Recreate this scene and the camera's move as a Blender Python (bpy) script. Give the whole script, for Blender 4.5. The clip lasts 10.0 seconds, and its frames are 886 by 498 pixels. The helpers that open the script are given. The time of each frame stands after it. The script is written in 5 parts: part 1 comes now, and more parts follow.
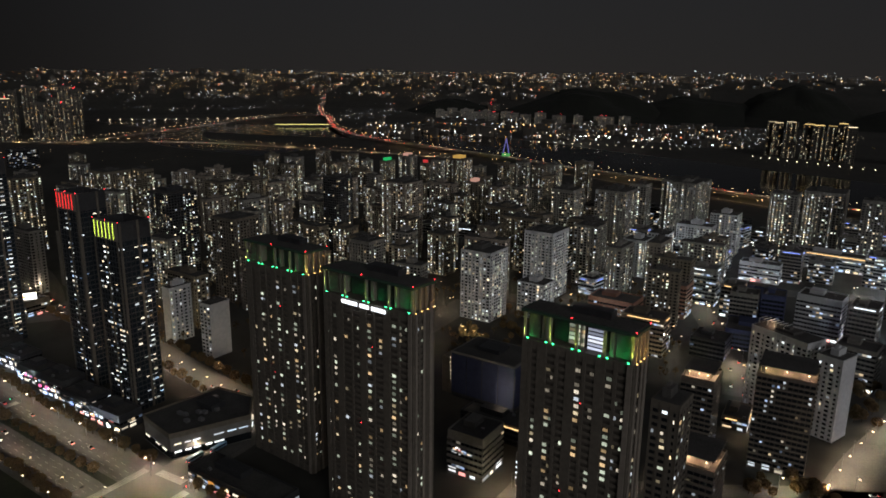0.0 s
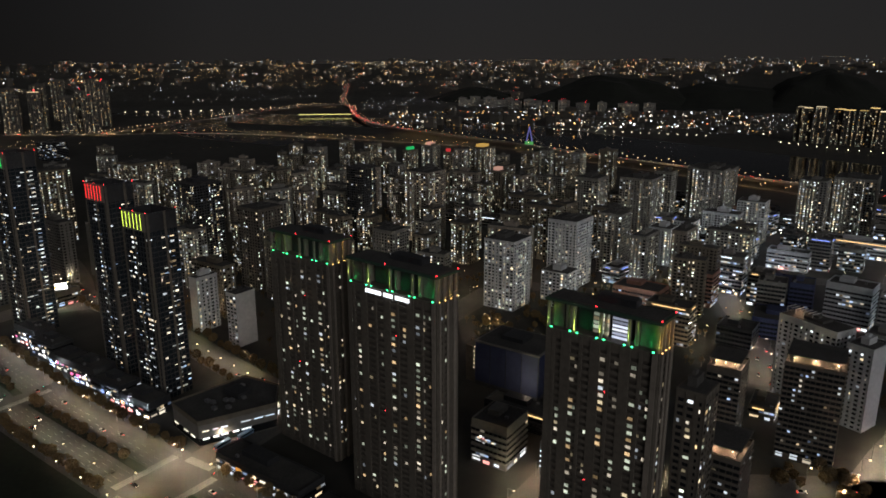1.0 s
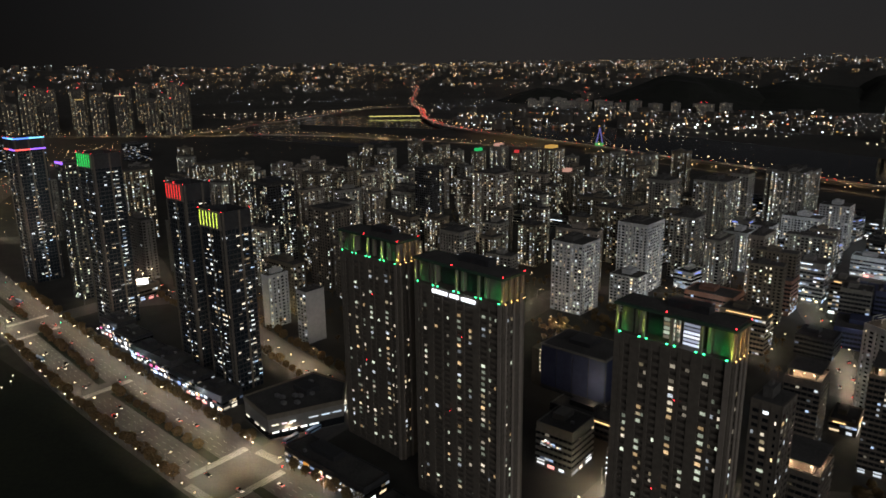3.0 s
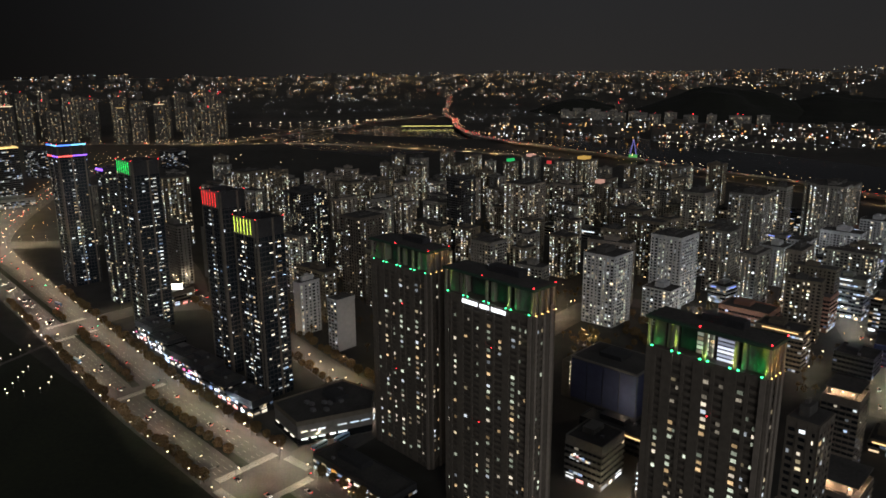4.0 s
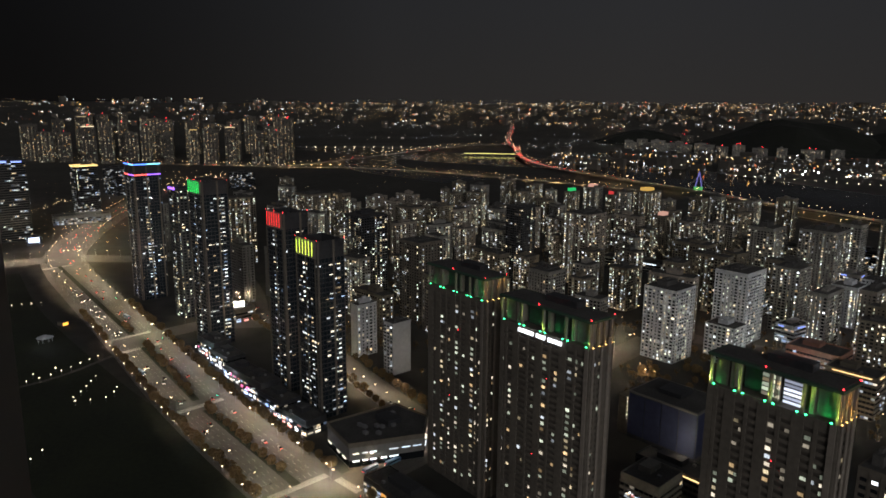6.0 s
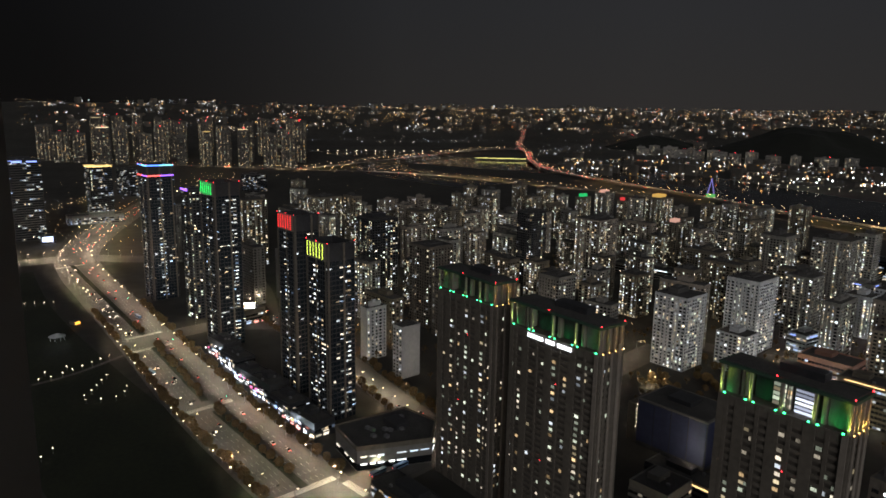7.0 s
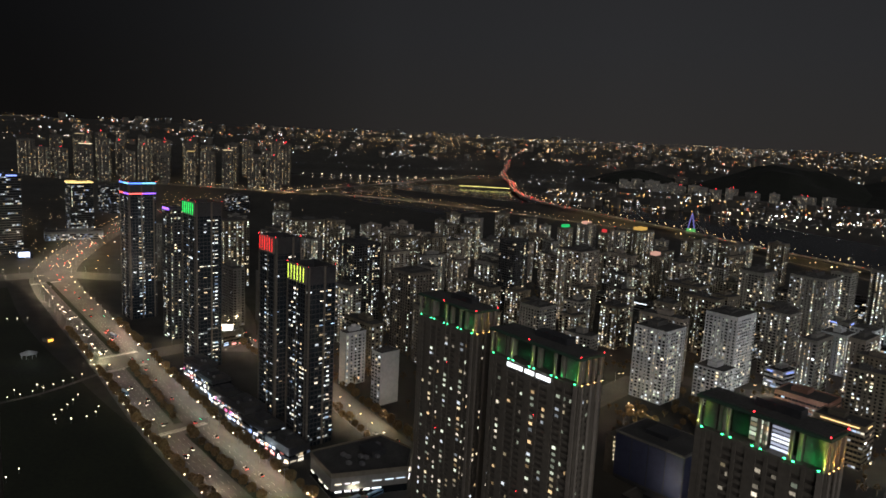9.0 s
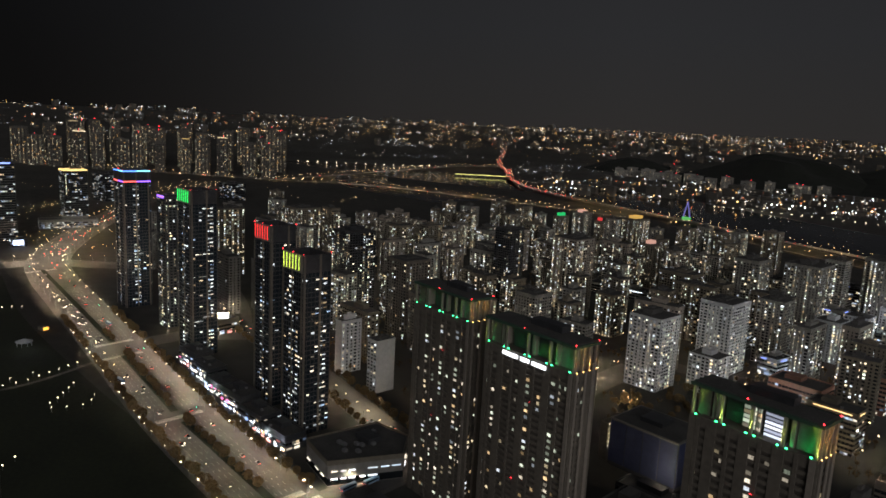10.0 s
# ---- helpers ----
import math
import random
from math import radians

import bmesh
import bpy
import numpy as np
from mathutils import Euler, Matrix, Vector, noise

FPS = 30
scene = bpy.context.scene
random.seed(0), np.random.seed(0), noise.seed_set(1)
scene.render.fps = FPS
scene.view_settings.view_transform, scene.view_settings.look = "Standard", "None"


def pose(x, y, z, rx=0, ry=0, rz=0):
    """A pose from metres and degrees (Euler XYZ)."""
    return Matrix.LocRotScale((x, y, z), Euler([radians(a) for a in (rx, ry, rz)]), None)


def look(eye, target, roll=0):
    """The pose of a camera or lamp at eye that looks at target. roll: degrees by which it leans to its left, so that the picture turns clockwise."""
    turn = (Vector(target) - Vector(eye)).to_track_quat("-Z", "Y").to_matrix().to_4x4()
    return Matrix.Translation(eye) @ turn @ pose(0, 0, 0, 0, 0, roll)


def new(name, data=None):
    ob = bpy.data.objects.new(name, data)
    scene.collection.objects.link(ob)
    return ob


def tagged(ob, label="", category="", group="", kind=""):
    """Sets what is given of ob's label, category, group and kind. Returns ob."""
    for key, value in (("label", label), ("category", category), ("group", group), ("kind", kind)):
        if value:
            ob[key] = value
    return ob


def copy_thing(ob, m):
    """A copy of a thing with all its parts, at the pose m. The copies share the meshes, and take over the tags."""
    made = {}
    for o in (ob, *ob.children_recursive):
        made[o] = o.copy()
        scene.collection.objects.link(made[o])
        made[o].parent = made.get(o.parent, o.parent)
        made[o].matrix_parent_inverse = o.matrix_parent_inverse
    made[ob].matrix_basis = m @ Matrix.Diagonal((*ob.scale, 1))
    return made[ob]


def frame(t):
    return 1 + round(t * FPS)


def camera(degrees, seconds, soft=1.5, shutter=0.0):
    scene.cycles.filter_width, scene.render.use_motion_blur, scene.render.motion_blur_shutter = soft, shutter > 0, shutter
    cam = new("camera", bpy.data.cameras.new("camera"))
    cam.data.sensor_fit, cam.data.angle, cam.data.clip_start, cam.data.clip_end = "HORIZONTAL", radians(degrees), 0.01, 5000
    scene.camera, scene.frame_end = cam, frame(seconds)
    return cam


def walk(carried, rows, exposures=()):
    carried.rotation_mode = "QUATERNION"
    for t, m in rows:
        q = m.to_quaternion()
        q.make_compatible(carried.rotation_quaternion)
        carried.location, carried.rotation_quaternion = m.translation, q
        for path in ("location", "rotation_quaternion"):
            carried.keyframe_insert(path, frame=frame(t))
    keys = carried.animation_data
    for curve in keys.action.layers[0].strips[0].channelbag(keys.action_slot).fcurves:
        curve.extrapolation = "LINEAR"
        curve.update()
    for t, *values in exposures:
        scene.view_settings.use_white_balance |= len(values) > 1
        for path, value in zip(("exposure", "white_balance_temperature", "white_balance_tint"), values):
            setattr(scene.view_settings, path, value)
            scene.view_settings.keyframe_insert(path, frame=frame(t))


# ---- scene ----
EYE = 215.0
cam = camera(63.43, 10.0, soft=1.7)
ROWS = [
    (0.0, 76.020, -0.648, 34.013),
    (0.5, 75.683, -0.321, 34.657),
    (1.0, 75.138, 0.058, 35.754),
    (1.5, 74.874, 0.347, 36.915),
    (2.0, 74.825, 0.527, 38.237),
    (2.5, 74.925, 0.651, 39.729),
    (4.0, 76.091, 0.452, 43.704),
    (4.5, 76.653, 0.195, 44.954),
    (5.0, 77.284, -0.081, 46.221),
    (5.5, 77.864, -0.319, 47.543),
    (6.0, 78.220, -0.420, 48.649),
    (7.5, 79.132, -1.300, 49.747),
    (8.0, 80.529, -1.981, 49.116),
    (8.5, 80.842, -2.510, 48.803),
    (9.0, 80.718, -2.812, 48.490),
    (9.5, 80.246, -2.949, 48.305),
    (10.0, 79.792, -2.890, 48.158),
]
walk(cam, [(t, pose(0, 0, EYE, rx, ry, rz)) for t, rx, ry, rz in ROWS], [(0.0, 0.38, 6400, 10), (4.5, 0.6, 6400, 10), (7.5, 0.82, 6400, 10), (10.0, 0.78, 6400, 10)])

# ---- night sky, fill sun ----
world = bpy.data.worlds.new("night")
scene.world = world
world.use_nodes = True
wn, wl = world.node_tree.nodes, world.node_tree.links
wn.clear()
w_out, w_bg = wn.new("ShaderNodeOutputWorld"), wn.new("ShaderNodeBackground")
w_geo, w_sep, w_ramp = wn.new("ShaderNodeTexCoord"), wn.new("ShaderNodeSeparateXYZ"), wn.new("ShaderNodeValToRGB")
# city glow above the horizon, and low cloud lit from below overhead
w_ramp.color_ramp.elements[0].position, w_ramp.color_ramp.elements[0].color = 0.0, (0.0078, 0.0072, 0.0068, 1)
w_ramp.color_ramp.elements[1].position, w_ramp.color_ramp.elements[1].color = 0.95, (0.0150, 0.0150, 0.0155, 1)
mid = w_ramp.color_ramp.elements.new(0.12)
mid.color = (0.0070, 0.0070, 0.0074, 1)
w_ramp.color_ramp.elements.new(0.36).color = (0.0055, 0.0056, 0.0062, 1)
w_bg.inputs["Strength"].default_value = 1.0
wl.new(w_geo.outputs["Generated"], w_sep.inputs[0])
wl.new(w_sep.outputs["Z"], w_ramp.inputs["Fac"])
# the glow is weaker over the dark plain to the west and strongest over downtown, to the east
w_span, w_side, w_gain = wn.new("ShaderNodeMapRange"), wn.new("ShaderNodeValToRGB"), wn.new("ShaderNodeMath")
w_span.inputs["From Min"].default_value, w_span.inputs["From Max"].default_value = -1.0, 1.0
w_side.color_ramp.elements[0].position, w_side.color_ramp.elements[0].color = 0.01, (0.085, 0.085, 0.085, 1)
w_side.color_ramp.elements[1].position, w_side.color_ramp.elements[1].color = 0.95, (0.95, 0.95, 0.95, 1)
for at, level in ((0.10, 0.40), (0.22, 0.50), (0.50, 0.46)):
    w_side.color_ramp.elements.new(at).color = (level, level, level, 1)
w_gain.operation, w_gain.inputs[1].default_value = "MULTIPLY", 4.0
wl.new(w_sep.outputs["X"], w_span.inputs["Value"])
wl.new(w_span.outputs["Result"], w_side.inputs["Fac"])
wl.new(w_side.outputs["Color"], w_gain.inputs[0])
wl.new(w_gain.outputs[0], w_bg.inputs["Strength"])
wl.new(w_ramp.outputs["Color"], w_bg.inputs["Color"])
wl.new(w_bg.outputs[0], w_out.inputs["Surface"])

# soft sun lamp added to lift the facades, in place of city light
fill_sun = new("fill_sun", bpy.data.lights.new("fill_sun", "SUN"))
fill_sun.data.energy, fill_sun.data.angle, fill_sun.data.color = 0.48, radians(30), (1.0, 0.96, 0.92)
fill_sun.matrix_world = look((420, -190, 230), (-300, 300, 0))
# ---- materials ----
def material(name):
    m = bpy.data.materials.new(name)
    m.use_nodes = True
    return m, m.node_tree.nodes, m.node_tree.links, m.node_tree.nodes["Principled BSDF"]


def surface(name, dark, light, rough=0.8, grain=0.6, coarse=0.05, bump=0.2, metal=0.0, island=0.0):
    """A worn surface: grain and broad stains between two colours, in metres."""
    m, n, l, b = material(name)
    co = n.new("ShaderNodeTexCoord")
    fine, broad = n.new("ShaderNodeTexNoise"), n.new("ShaderNodeTexNoise")
    fine.inputs["Scale"].default_value, fine.inputs["Detail"].default_value = grain, 6
    broad.inputs["Scale"].default_value, broad.inputs["Detail"].default_value = coarse, 4
    mix, ramp = n.new("ShaderNodeMath"), n.new("ShaderNodeValToRGB")
    mix.operation = "MULTIPLY_ADD"
    mix.inputs[1].default_value = 0.5
    half = n.new("ShaderNodeMath")
    half.operation, half.inputs[1].default_value = "MULTIPLY", 0.5
    l.new(co.outputs["Object"], fine.inputs["Vector"])
    l.new(co.outputs["Object"], broad.inputs["Vector"])
    l.new(broad.outputs["Fac"], half.inputs[0])
    l.new(fine.outputs["Fac"], mix.inputs[0])
    l.new(half.outputs[0], mix.inputs[2])
    ramp.color_ramp.elements[0].position, ramp.color_ramp.elements[0].color = 0.32, (*dark, 1)
    ramp.color_ramp.elements[1].position, ramp.color_ramp.elements[1].color = 0.68, (*light, 1)
    last = mix.outputs[0]
    if island:
        geo, add = n.new("ShaderNodeNewGeometry"), n.new("ShaderNodeMath")
        add.operation, add.inputs[1].default_value = "MULTIPLY_ADD", island
        l.new(geo.outputs["Random Per Island"], add.inputs[0])
        l.new(last, add.inputs[2])
        last = add.outputs[0]
    l.new(last, ramp.inputs["Fac"])
    l.new(ramp.outputs["Color"], b.inputs["Base Color"])
    b.inputs["Roughness"].default_value, b.inputs["Metallic"].default_value = rough, metal
    if bump:
        bp = n.new("ShaderNodeBump")
        bp.inputs["Strength"].default_value, bp.inputs["Distance"].default_value = bump, 0.05
        l.new(fine.outputs["Fac"], bp.inputs["Height"])
        l.new(bp.outputs["Normal"], b.inputs["Normal"])
    return m


def glow(name, colours, low, high, single=False, power=2.0):
    """A lit surface; tint and strength differ from piece to piece."""
    m, n, l, b = material(name)
    n.remove(b)
    em = n.new("ShaderNodeEmission")
    if single:
        src = n.new("ShaderNodeObjectInfo").outputs["Random"]
    else:
        src = n.new("ShaderNodeNewGeometry").outputs["Random Per Island"]
    ramp = n.new("ShaderNodeValToRGB")
    ramp.color_ramp.interpolation = "CONSTANT"
    for i, c in enumerate(colours):
        e = ramp.color_ramp.elements[i] if i < 2 else ramp.color_ramp.elements.new(i / len(colours))
        e.position, e.color = i / len(colours), (*c, 1)
    if len(colours) == 1:
        ramp.color_ramp.elements[1].color = (*colours[0], 1)
    noise_ = n.new("ShaderNodeTexWhiteNoise")
    noise_.noise_dimensions = "1D"
    pw = n.new("ShaderNodeMath")
    pw.operation, pw.inputs[1].default_value = "POWER", power
    rng = n.new("ShaderNodeMapRange")
    rng.inputs["To Min"].default_value, rng.inputs["To Max"].default_value = low, high
    l.new(src, ramp.inputs["Fac"])
    l.new(src, noise_.inputs["W"])
    l.new(noise_.outputs["Value"], pw.inputs[0])
    l.new(pw.outputs[0], rng.inputs["Value"])
    l.new(ramp.outputs["Color"], em.inputs["Color"])
    l.new(rng.outputs["Result"], em.inputs["Strength"])
    l.new(em.outputs[0], n["Material Output"].inputs["Surface"])
    return m


def glass(name, tint=(0.012, 0.014, 0.017), rough=0.12):
    m, n, l, b = material(name)
    b.inputs["Base Color"].default_value = (*tint, 1)
    b.inputs["Roughness"].default_value = rough
    b.inputs["IOR"].default_value = 1.5
    return m


COOL, WARM, GREENISH = (0.86, 0.94, 1.0), (1.0, 0.74, 0.44), (0.95, 1.0, 0.92)
IVORY, AMBER = (1.0, 0.87, 0.66), (1.0, 0.55, 0.16)
M_BROWN = surface("brown_concrete", (0.072, 0.063, 0.052), (0.135, 0.118, 0.098), 0.85, 0.5, 0.03)
M_BROWN_L = surface("pale_brown_paint", (0.15, 0.13, 0.11), (0.24, 0.21, 0.18), 0.8, 0.5, 0.03)
M_GREY = surface("grey_paint", (0.12, 0.116, 0.106), (0.20, 0.193, 0.178), 0.75, 0.4, 0.04)
M_BEIGE = surface("beige_paint", (0.085, 0.074, 0.056), (0.15, 0.130, 0.100), 0.75, 0.4, 0.04)
M_WHITE = surface("white_paint", (0.34, 0.355, 0.375), (0.50, 0.515, 0.53), 0.7, 0.4, 0.04)
M_DARK = surface("dark_cladding", (0.020, 0.021, 0.024), (0.045, 0.046, 0.050), 0.45, 0.5, 0.05, 0.1)
M_BLUE = surface("navy_cladding", (0.020, 0.027, 0.070), (0.036, 0.046, 0.105), 0.8, 0.3, 0.05, 0.1)
M_ROOF = surface("roof_membrane", (0.035, 0.034, 0.033), (0.085, 0.082, 0.078), 0.9, 0.8, 0.08)
M_ROOFG = surface("green_roof_coating", (0.02, 0.05, 0.035), (0.04, 0.085, 0.055), 0.85, 0.8, 0.08)
M_BRICK = surface("red_brick", (0.16, 0.085, 0.06), (0.26, 0.14, 0.10), 0.9, 1.2, 0.06)
M_ASPHALT = surface("asphalt", (0.048, 0.046, 0.043), (0.105, 0.100, 0.094), 0.8, 0.9, 0.035)
M_PAVE = surface("concrete_paving", (0.055, 0.050, 0.045), (0.12, 0.11, 0.10), 0.85, 0.9, 0.06)
M_MARK = surface("road_paint", (0.24, 0.23, 0.215), (0.42, 0.41, 0.385), 0.7, 1.5, 0.2, 0.05)
M_GROUND = surface("city_ground", (0.018, 0.017, 0.014), (0.050, 0.047, 0.040), 0.9, 0.05, 0.006)
M_GRASS = surface("grass", (0.008, 0.011, 0.005), (0.024, 0.030, 0.012), 0.95, 0.3, 0.02)
M_FAR = surface("distant_concrete", (0.045, 0.041, 0.036), (0.10, 0.092, 0.08), 0.9, 0.02, 0.01, 0.0)
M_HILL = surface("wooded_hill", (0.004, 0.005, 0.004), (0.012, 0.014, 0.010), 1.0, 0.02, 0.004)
M_LEAF = surface("foliage", (0.045, 0.040, 0.014), (0.13, 0.085, 0.034), 0.8, 0.5, 0.1, 0.0, island=0.25)
M_BARK = surface("bark", (0.04, 0.03, 0.02), (0.09, 0.07, 0.05), 0.9, 3.0, 0.4)
M_METAL = surface("grey_metal", (0.20, 0.20, 0.21), (0.34, 0.34, 0.35), 0.45, 2.0, 0.2, 0.05, 0.7)
M_GLASS = glass("dark_glass")
M_GLASST = glass("tower_glazing", (0.066, 0.058, 0.050), 0.45)
M_GLASSB = glass("curtain_glass", (0.018, 0.024, 0.03), 0.08)
M_RIVER = glass("river_water", (0.002, 0.003, 0.004), 0.10)
M_RIVER.node_tree.nodes["Principled BSDF"].inputs["Specular IOR Level"].default_value = 0.08
PALE, STRAW, HONEY = (0.90, 1.0, 0.76), (1.0, 0.82, 0.50), (1.0, 0.68, 0.34)
L_FLAT = glow("flat_windows", [PALE, IVORY, STRAW, PALE, COOL, HONEY, COOL, STRAW], 0.12, 1.85)
L_FLATF = glow("distant_flat_windows", [IVORY, WARM, PALE, HONEY, STRAW, STRAW, AMBER, STRAW], 0.1, 1.1)
L_ONE = glow("tower_window", [PALE, IVORY, COOL, STRAW, PALE, IVORY, HONEY, PALE], 0.1, 0.8, True)
L_OFFICE = glow("office_windows", [COOL, GREENISH, COOL, (0.55, 0.7, 1.0), IVORY, WARM], 0.06, 0.85)
L_FAR = glow("distant_lights", [IVORY, WARM, COOL, AMBER, IVORY, COOL, WARM, (1.0, 0.25, 0.1), AMBER, COOL], 0.15, 4.4, power=4.0)
L_FARA = glow("distant_amber_lights", [AMBER, WARM, HONEY, AMBER, WARM], 0.15, 3.0, power=3.0)
L_FLOOD = glow("floodlights", [(0.95, 1.0, 0.92)], 6, 6)
L_FARW = glow("distant_white_lights", [COOL, IVORY, COOL, GREENISH, (0.7, 0.8, 1.0), STRAW], 0.12, 4.5, power=4.0)
L_LAMP = glow("lamp_head", [(1.0, 0.80, 0.52)], 6, 6)
L_LAMPS = glow("road_lights", [(1.0, 0.62, 0.28), (1.0, 0.72, 0.4)], 2.0, 7.0)
L_PARK = glow("park_lamp", [(1.0, 0.84, 0.52)], 4.6, 4.6)
L_RED = glow("beacon_red", [(1.0, 0.03, 0.04)], 5, 5)
L_TAIL = glow("tail_lights", [(1.0, 0.07, 0.05)], 3.2, 3.2)
L_HEAD = glow("head_lights", [(1.0, 0.93, 0.8)], 5, 5)
L_SIGN = glow("white_sign", [(0.9, 0.94, 1.0)], 1.9, 1.9)
# ---- builders ----
def finish(bm, name, mats, parent=None):
    me = bpy.data.meshes.new(name)
    bm.to_mesh(me)
    bm.free()
    for m in mats if isinstance(mats, (tuple, list)) else (mats,):
        me.materials.append(m)
    ob = new(name, me)
    if parent is not None:
        ob.parent = parent
    return ob


def part(name, bm, mat, parent, label="", kind=""):
    return tagged(finish(bm, name, mat, parent), label, kind=kind)


class Quads:
    """Boxes and faces gathered in plain lists: quick for many."""

    def __init__(self):
        self.v, self.f = [], []

    def box(self, x0, y0, z0, x1, y1, z1, open_bottom=False):
        i = len(self.v)
        self.v += [(x0, y0, z0), (x1, y0, z0), (x1, y1, z0), (x0, y1, z0), (x0, y0, z1), (x1, y0, z1), (x1, y1, z1), (x0, y1, z1)]
        self.f += [(i + 4, i + 5, i + 6, i + 7), (i, i + 1, i + 5, i + 4), (i + 1, i + 2, i + 6, i + 5), (i + 2, i + 3, i + 7, i + 6), (i + 3, i, i + 4, i + 7)]
        if not open_bottom:
            self.f.append((i + 3, i + 2, i + 1, i))
        return self

    def quad(self, a, b, c, d):
        i = len(self.v)
        self.v += [a, b, c, d]
        self.f.append((i, i + 1, i + 2, i + 3))
        return self

    def prism(self, pts, z0, z1):
        i, n = len(self.v), len(pts)
        self.v += [(x, y, z0) for x, y in pts] + [(x, y, z1) for x, y in pts]
        self.f.append(tuple(range(i + n, i + 2 * n)))
        self.f += [(i + k, i + (k + 1) % n, i + n + (k + 1) % n, i + n + k) for k in range(n)]
        return self

    def bead(self, x, y, z, r):
        i = len(self.v)
        self.v += [(x + r, y, z), (x, y + r, z), (x - r, y, z), (x, y - r, z), (x, y, z + r), (x, y, z - r)]
        for k in range(4):
            self.f += [(i + k, i + (k + 1) % 4, i + 4), (i + (k + 1) % 4, i + k, i + 5)]
        return self

    def mesh(self, name, mat, parent=None, label="", kind="", m=None):
        me = bpy.data.meshes.new(name)
        me.from_pydata(self.v, [], self.f)
        me.materials.append(mat)
        me.update()
        ob = new(name, me)
        if parent is not None:
            ob.parent = parent
        if m is not None:
            ob.matrix_basis = m
        return tagged(ob, label, kind=kind)


def thing(name, m, label, category, group="", kind=""):
    e = new(name)
    e.empty_display_size = 0.5
    e.matrix_basis = m
    return tagged(e, label, category, group, kind)


def ribbon(pts, half, z, name, mat, thick=0.0, parent=None, kind="structure", label=""):
    """A strip of road along a smooth line of (x, y[, z]) points."""
    line = smooth(pts)
    q = Quads()
    last = None
    for i, p in enumerate(line):
        a, b = line[max(i - 1, 0)], line[min(i + 1, len(line) - 1)]
        t = Vector((b[0] - a[0], b[1] - a[1])).normalized()
        zz = z + (p[2] if len(p) > 2 else 0)
        row = ((p[0] - t.y * half, p[1] + t.x * half, zz), (p[0] + t.y * half, p[1] - t.x * half, zz))
        if last:
            q.quad(last[0], last[1], row[1], row[0])
            if thick:
                for k in (0, 1):
                    lo = [(*v[:2], v[2] - thick) for v in (last[k], row[k])]
                    q.quad(last[k], row[k], lo[1], lo[0])
        last = row
    return q.mesh(name, mat, parent, label, kind)


def smooth(pts, step=0.125):
    out = []
    n = len(pts)
    for i in range(n - 1):
        p0, p1, p2, p3 = [Vector(pts[max(0, min(n - 1, i + k))]) for k in (-1, 0, 1, 2)]
        for s in np.arange(0, 1, step):
            out.append(tuple(0.5 * (2 * p1 + (p2 - p0) * s + (2 * p0 - 5 * p1 + 4 * p2 - p3) * s * s + (3 * p1 - p0 - 3 * p2 + p3) * s ** 3)))
    return out + [tuple(pts[-1])]


def along(pts, gap, side=0.0, start=0.0):
    """Places every gap metres along a smooth line, set off to one side, with the heading."""
    line = smooth(pts, 0.05)
    out, left = [], start
    for a, b in zip(line, line[1:]):
        a, b = Vector(a), Vector(b)
        d = b - a
        n = Vector((d[0], d[1])).length
        while left < n:
            p = a + d * (left / n)
            t = Vector((d[0], d[1])) / n
            z = p[2] if len(p) > 2 else 0.0
            out.append((p[0] - t.y * side, p[1] + t.x * side, z, math.atan2(t.y, t.x)))
            left += gap
        left -= n
    return out


def faces_of(w, d):
    """The four walls of a block: origin, direction along, outward."""
    return (((-w / 2, -d / 2), (1, 0), (0, -1), w), ((w / 2, -d / 2), (0, 1), (1, 0), d), ((w / 2, d / 2), (-1, 0), (0, 1), w), ((-w / 2, d / 2), (0, -1), (-1, 0), d))


def pane(q, face, s0, s1, z0, z1, out):
    (ox, oy), (dx, dy), (nx, ny), _ = face
    a = [(ox + dx * s + nx * out, oy + dy * s + ny * out) for s in (s0, s1)]
    q.quad((*a[0], z0), (*a[1], z0), (*a[1], z1), (*a[0], z1))


def wallbox(q, face, s0, s1, z0, z1, o0, o1):
    (ox, oy), (dx, dy), (nx, ny), _ = face
    p = [(ox + dx * s + nx * o, oy + dy * s + ny * o) for s, o in ((s0, o0), (s1, o1))]
    x0, x1 = sorted((p[0][0], p[1][0]))
    y0, y1 = sorted((p[0][1], p[1][1]))
    q.box(x0, y0, z0, x1, y1, z1)
# ---- ground, river, far hills ----
def ground_height(x, y):
    r = math.hypot(x, y)
    s = min(max((r - 3300) / 1550, 0), 1)
    return 185 * s * s * (3 - 2 * s) if s else 0.0


def build_ground():
    q = Quads()
    radii = [0, 60, 150, 300, 500, 800, 1200, 1700, 2300, 2900, 3300, 3500, 3700, 3900, 4100, 4300, 4500, 4700, 4850, 4940]
    n = 96
    q.v.append((0, 0, 0))
    for r in radii[1:]:
        for k in range(n):
            a = 2 * math.pi * k / n
            x, y = r * math.cos(a), r * math.sin(a)
            q.v.append((x, y, ground_height(x, y)))
    for k in range(n):
        q.f.append((0, 1 + k, 1 + (k + 1) % n))
    for i in range(len(radii) - 2):
        for k in range(n):
            a, b = 1 + i * n, 1 + (i + 1) * n
            q.f.append((a + k, b + k, b + (k + 1) % n, a + (k + 1) % n))
    return q.mesh("ground", M_GROUND, kind="structure", label="dark city ground rising to distant slopes")


build_ground()
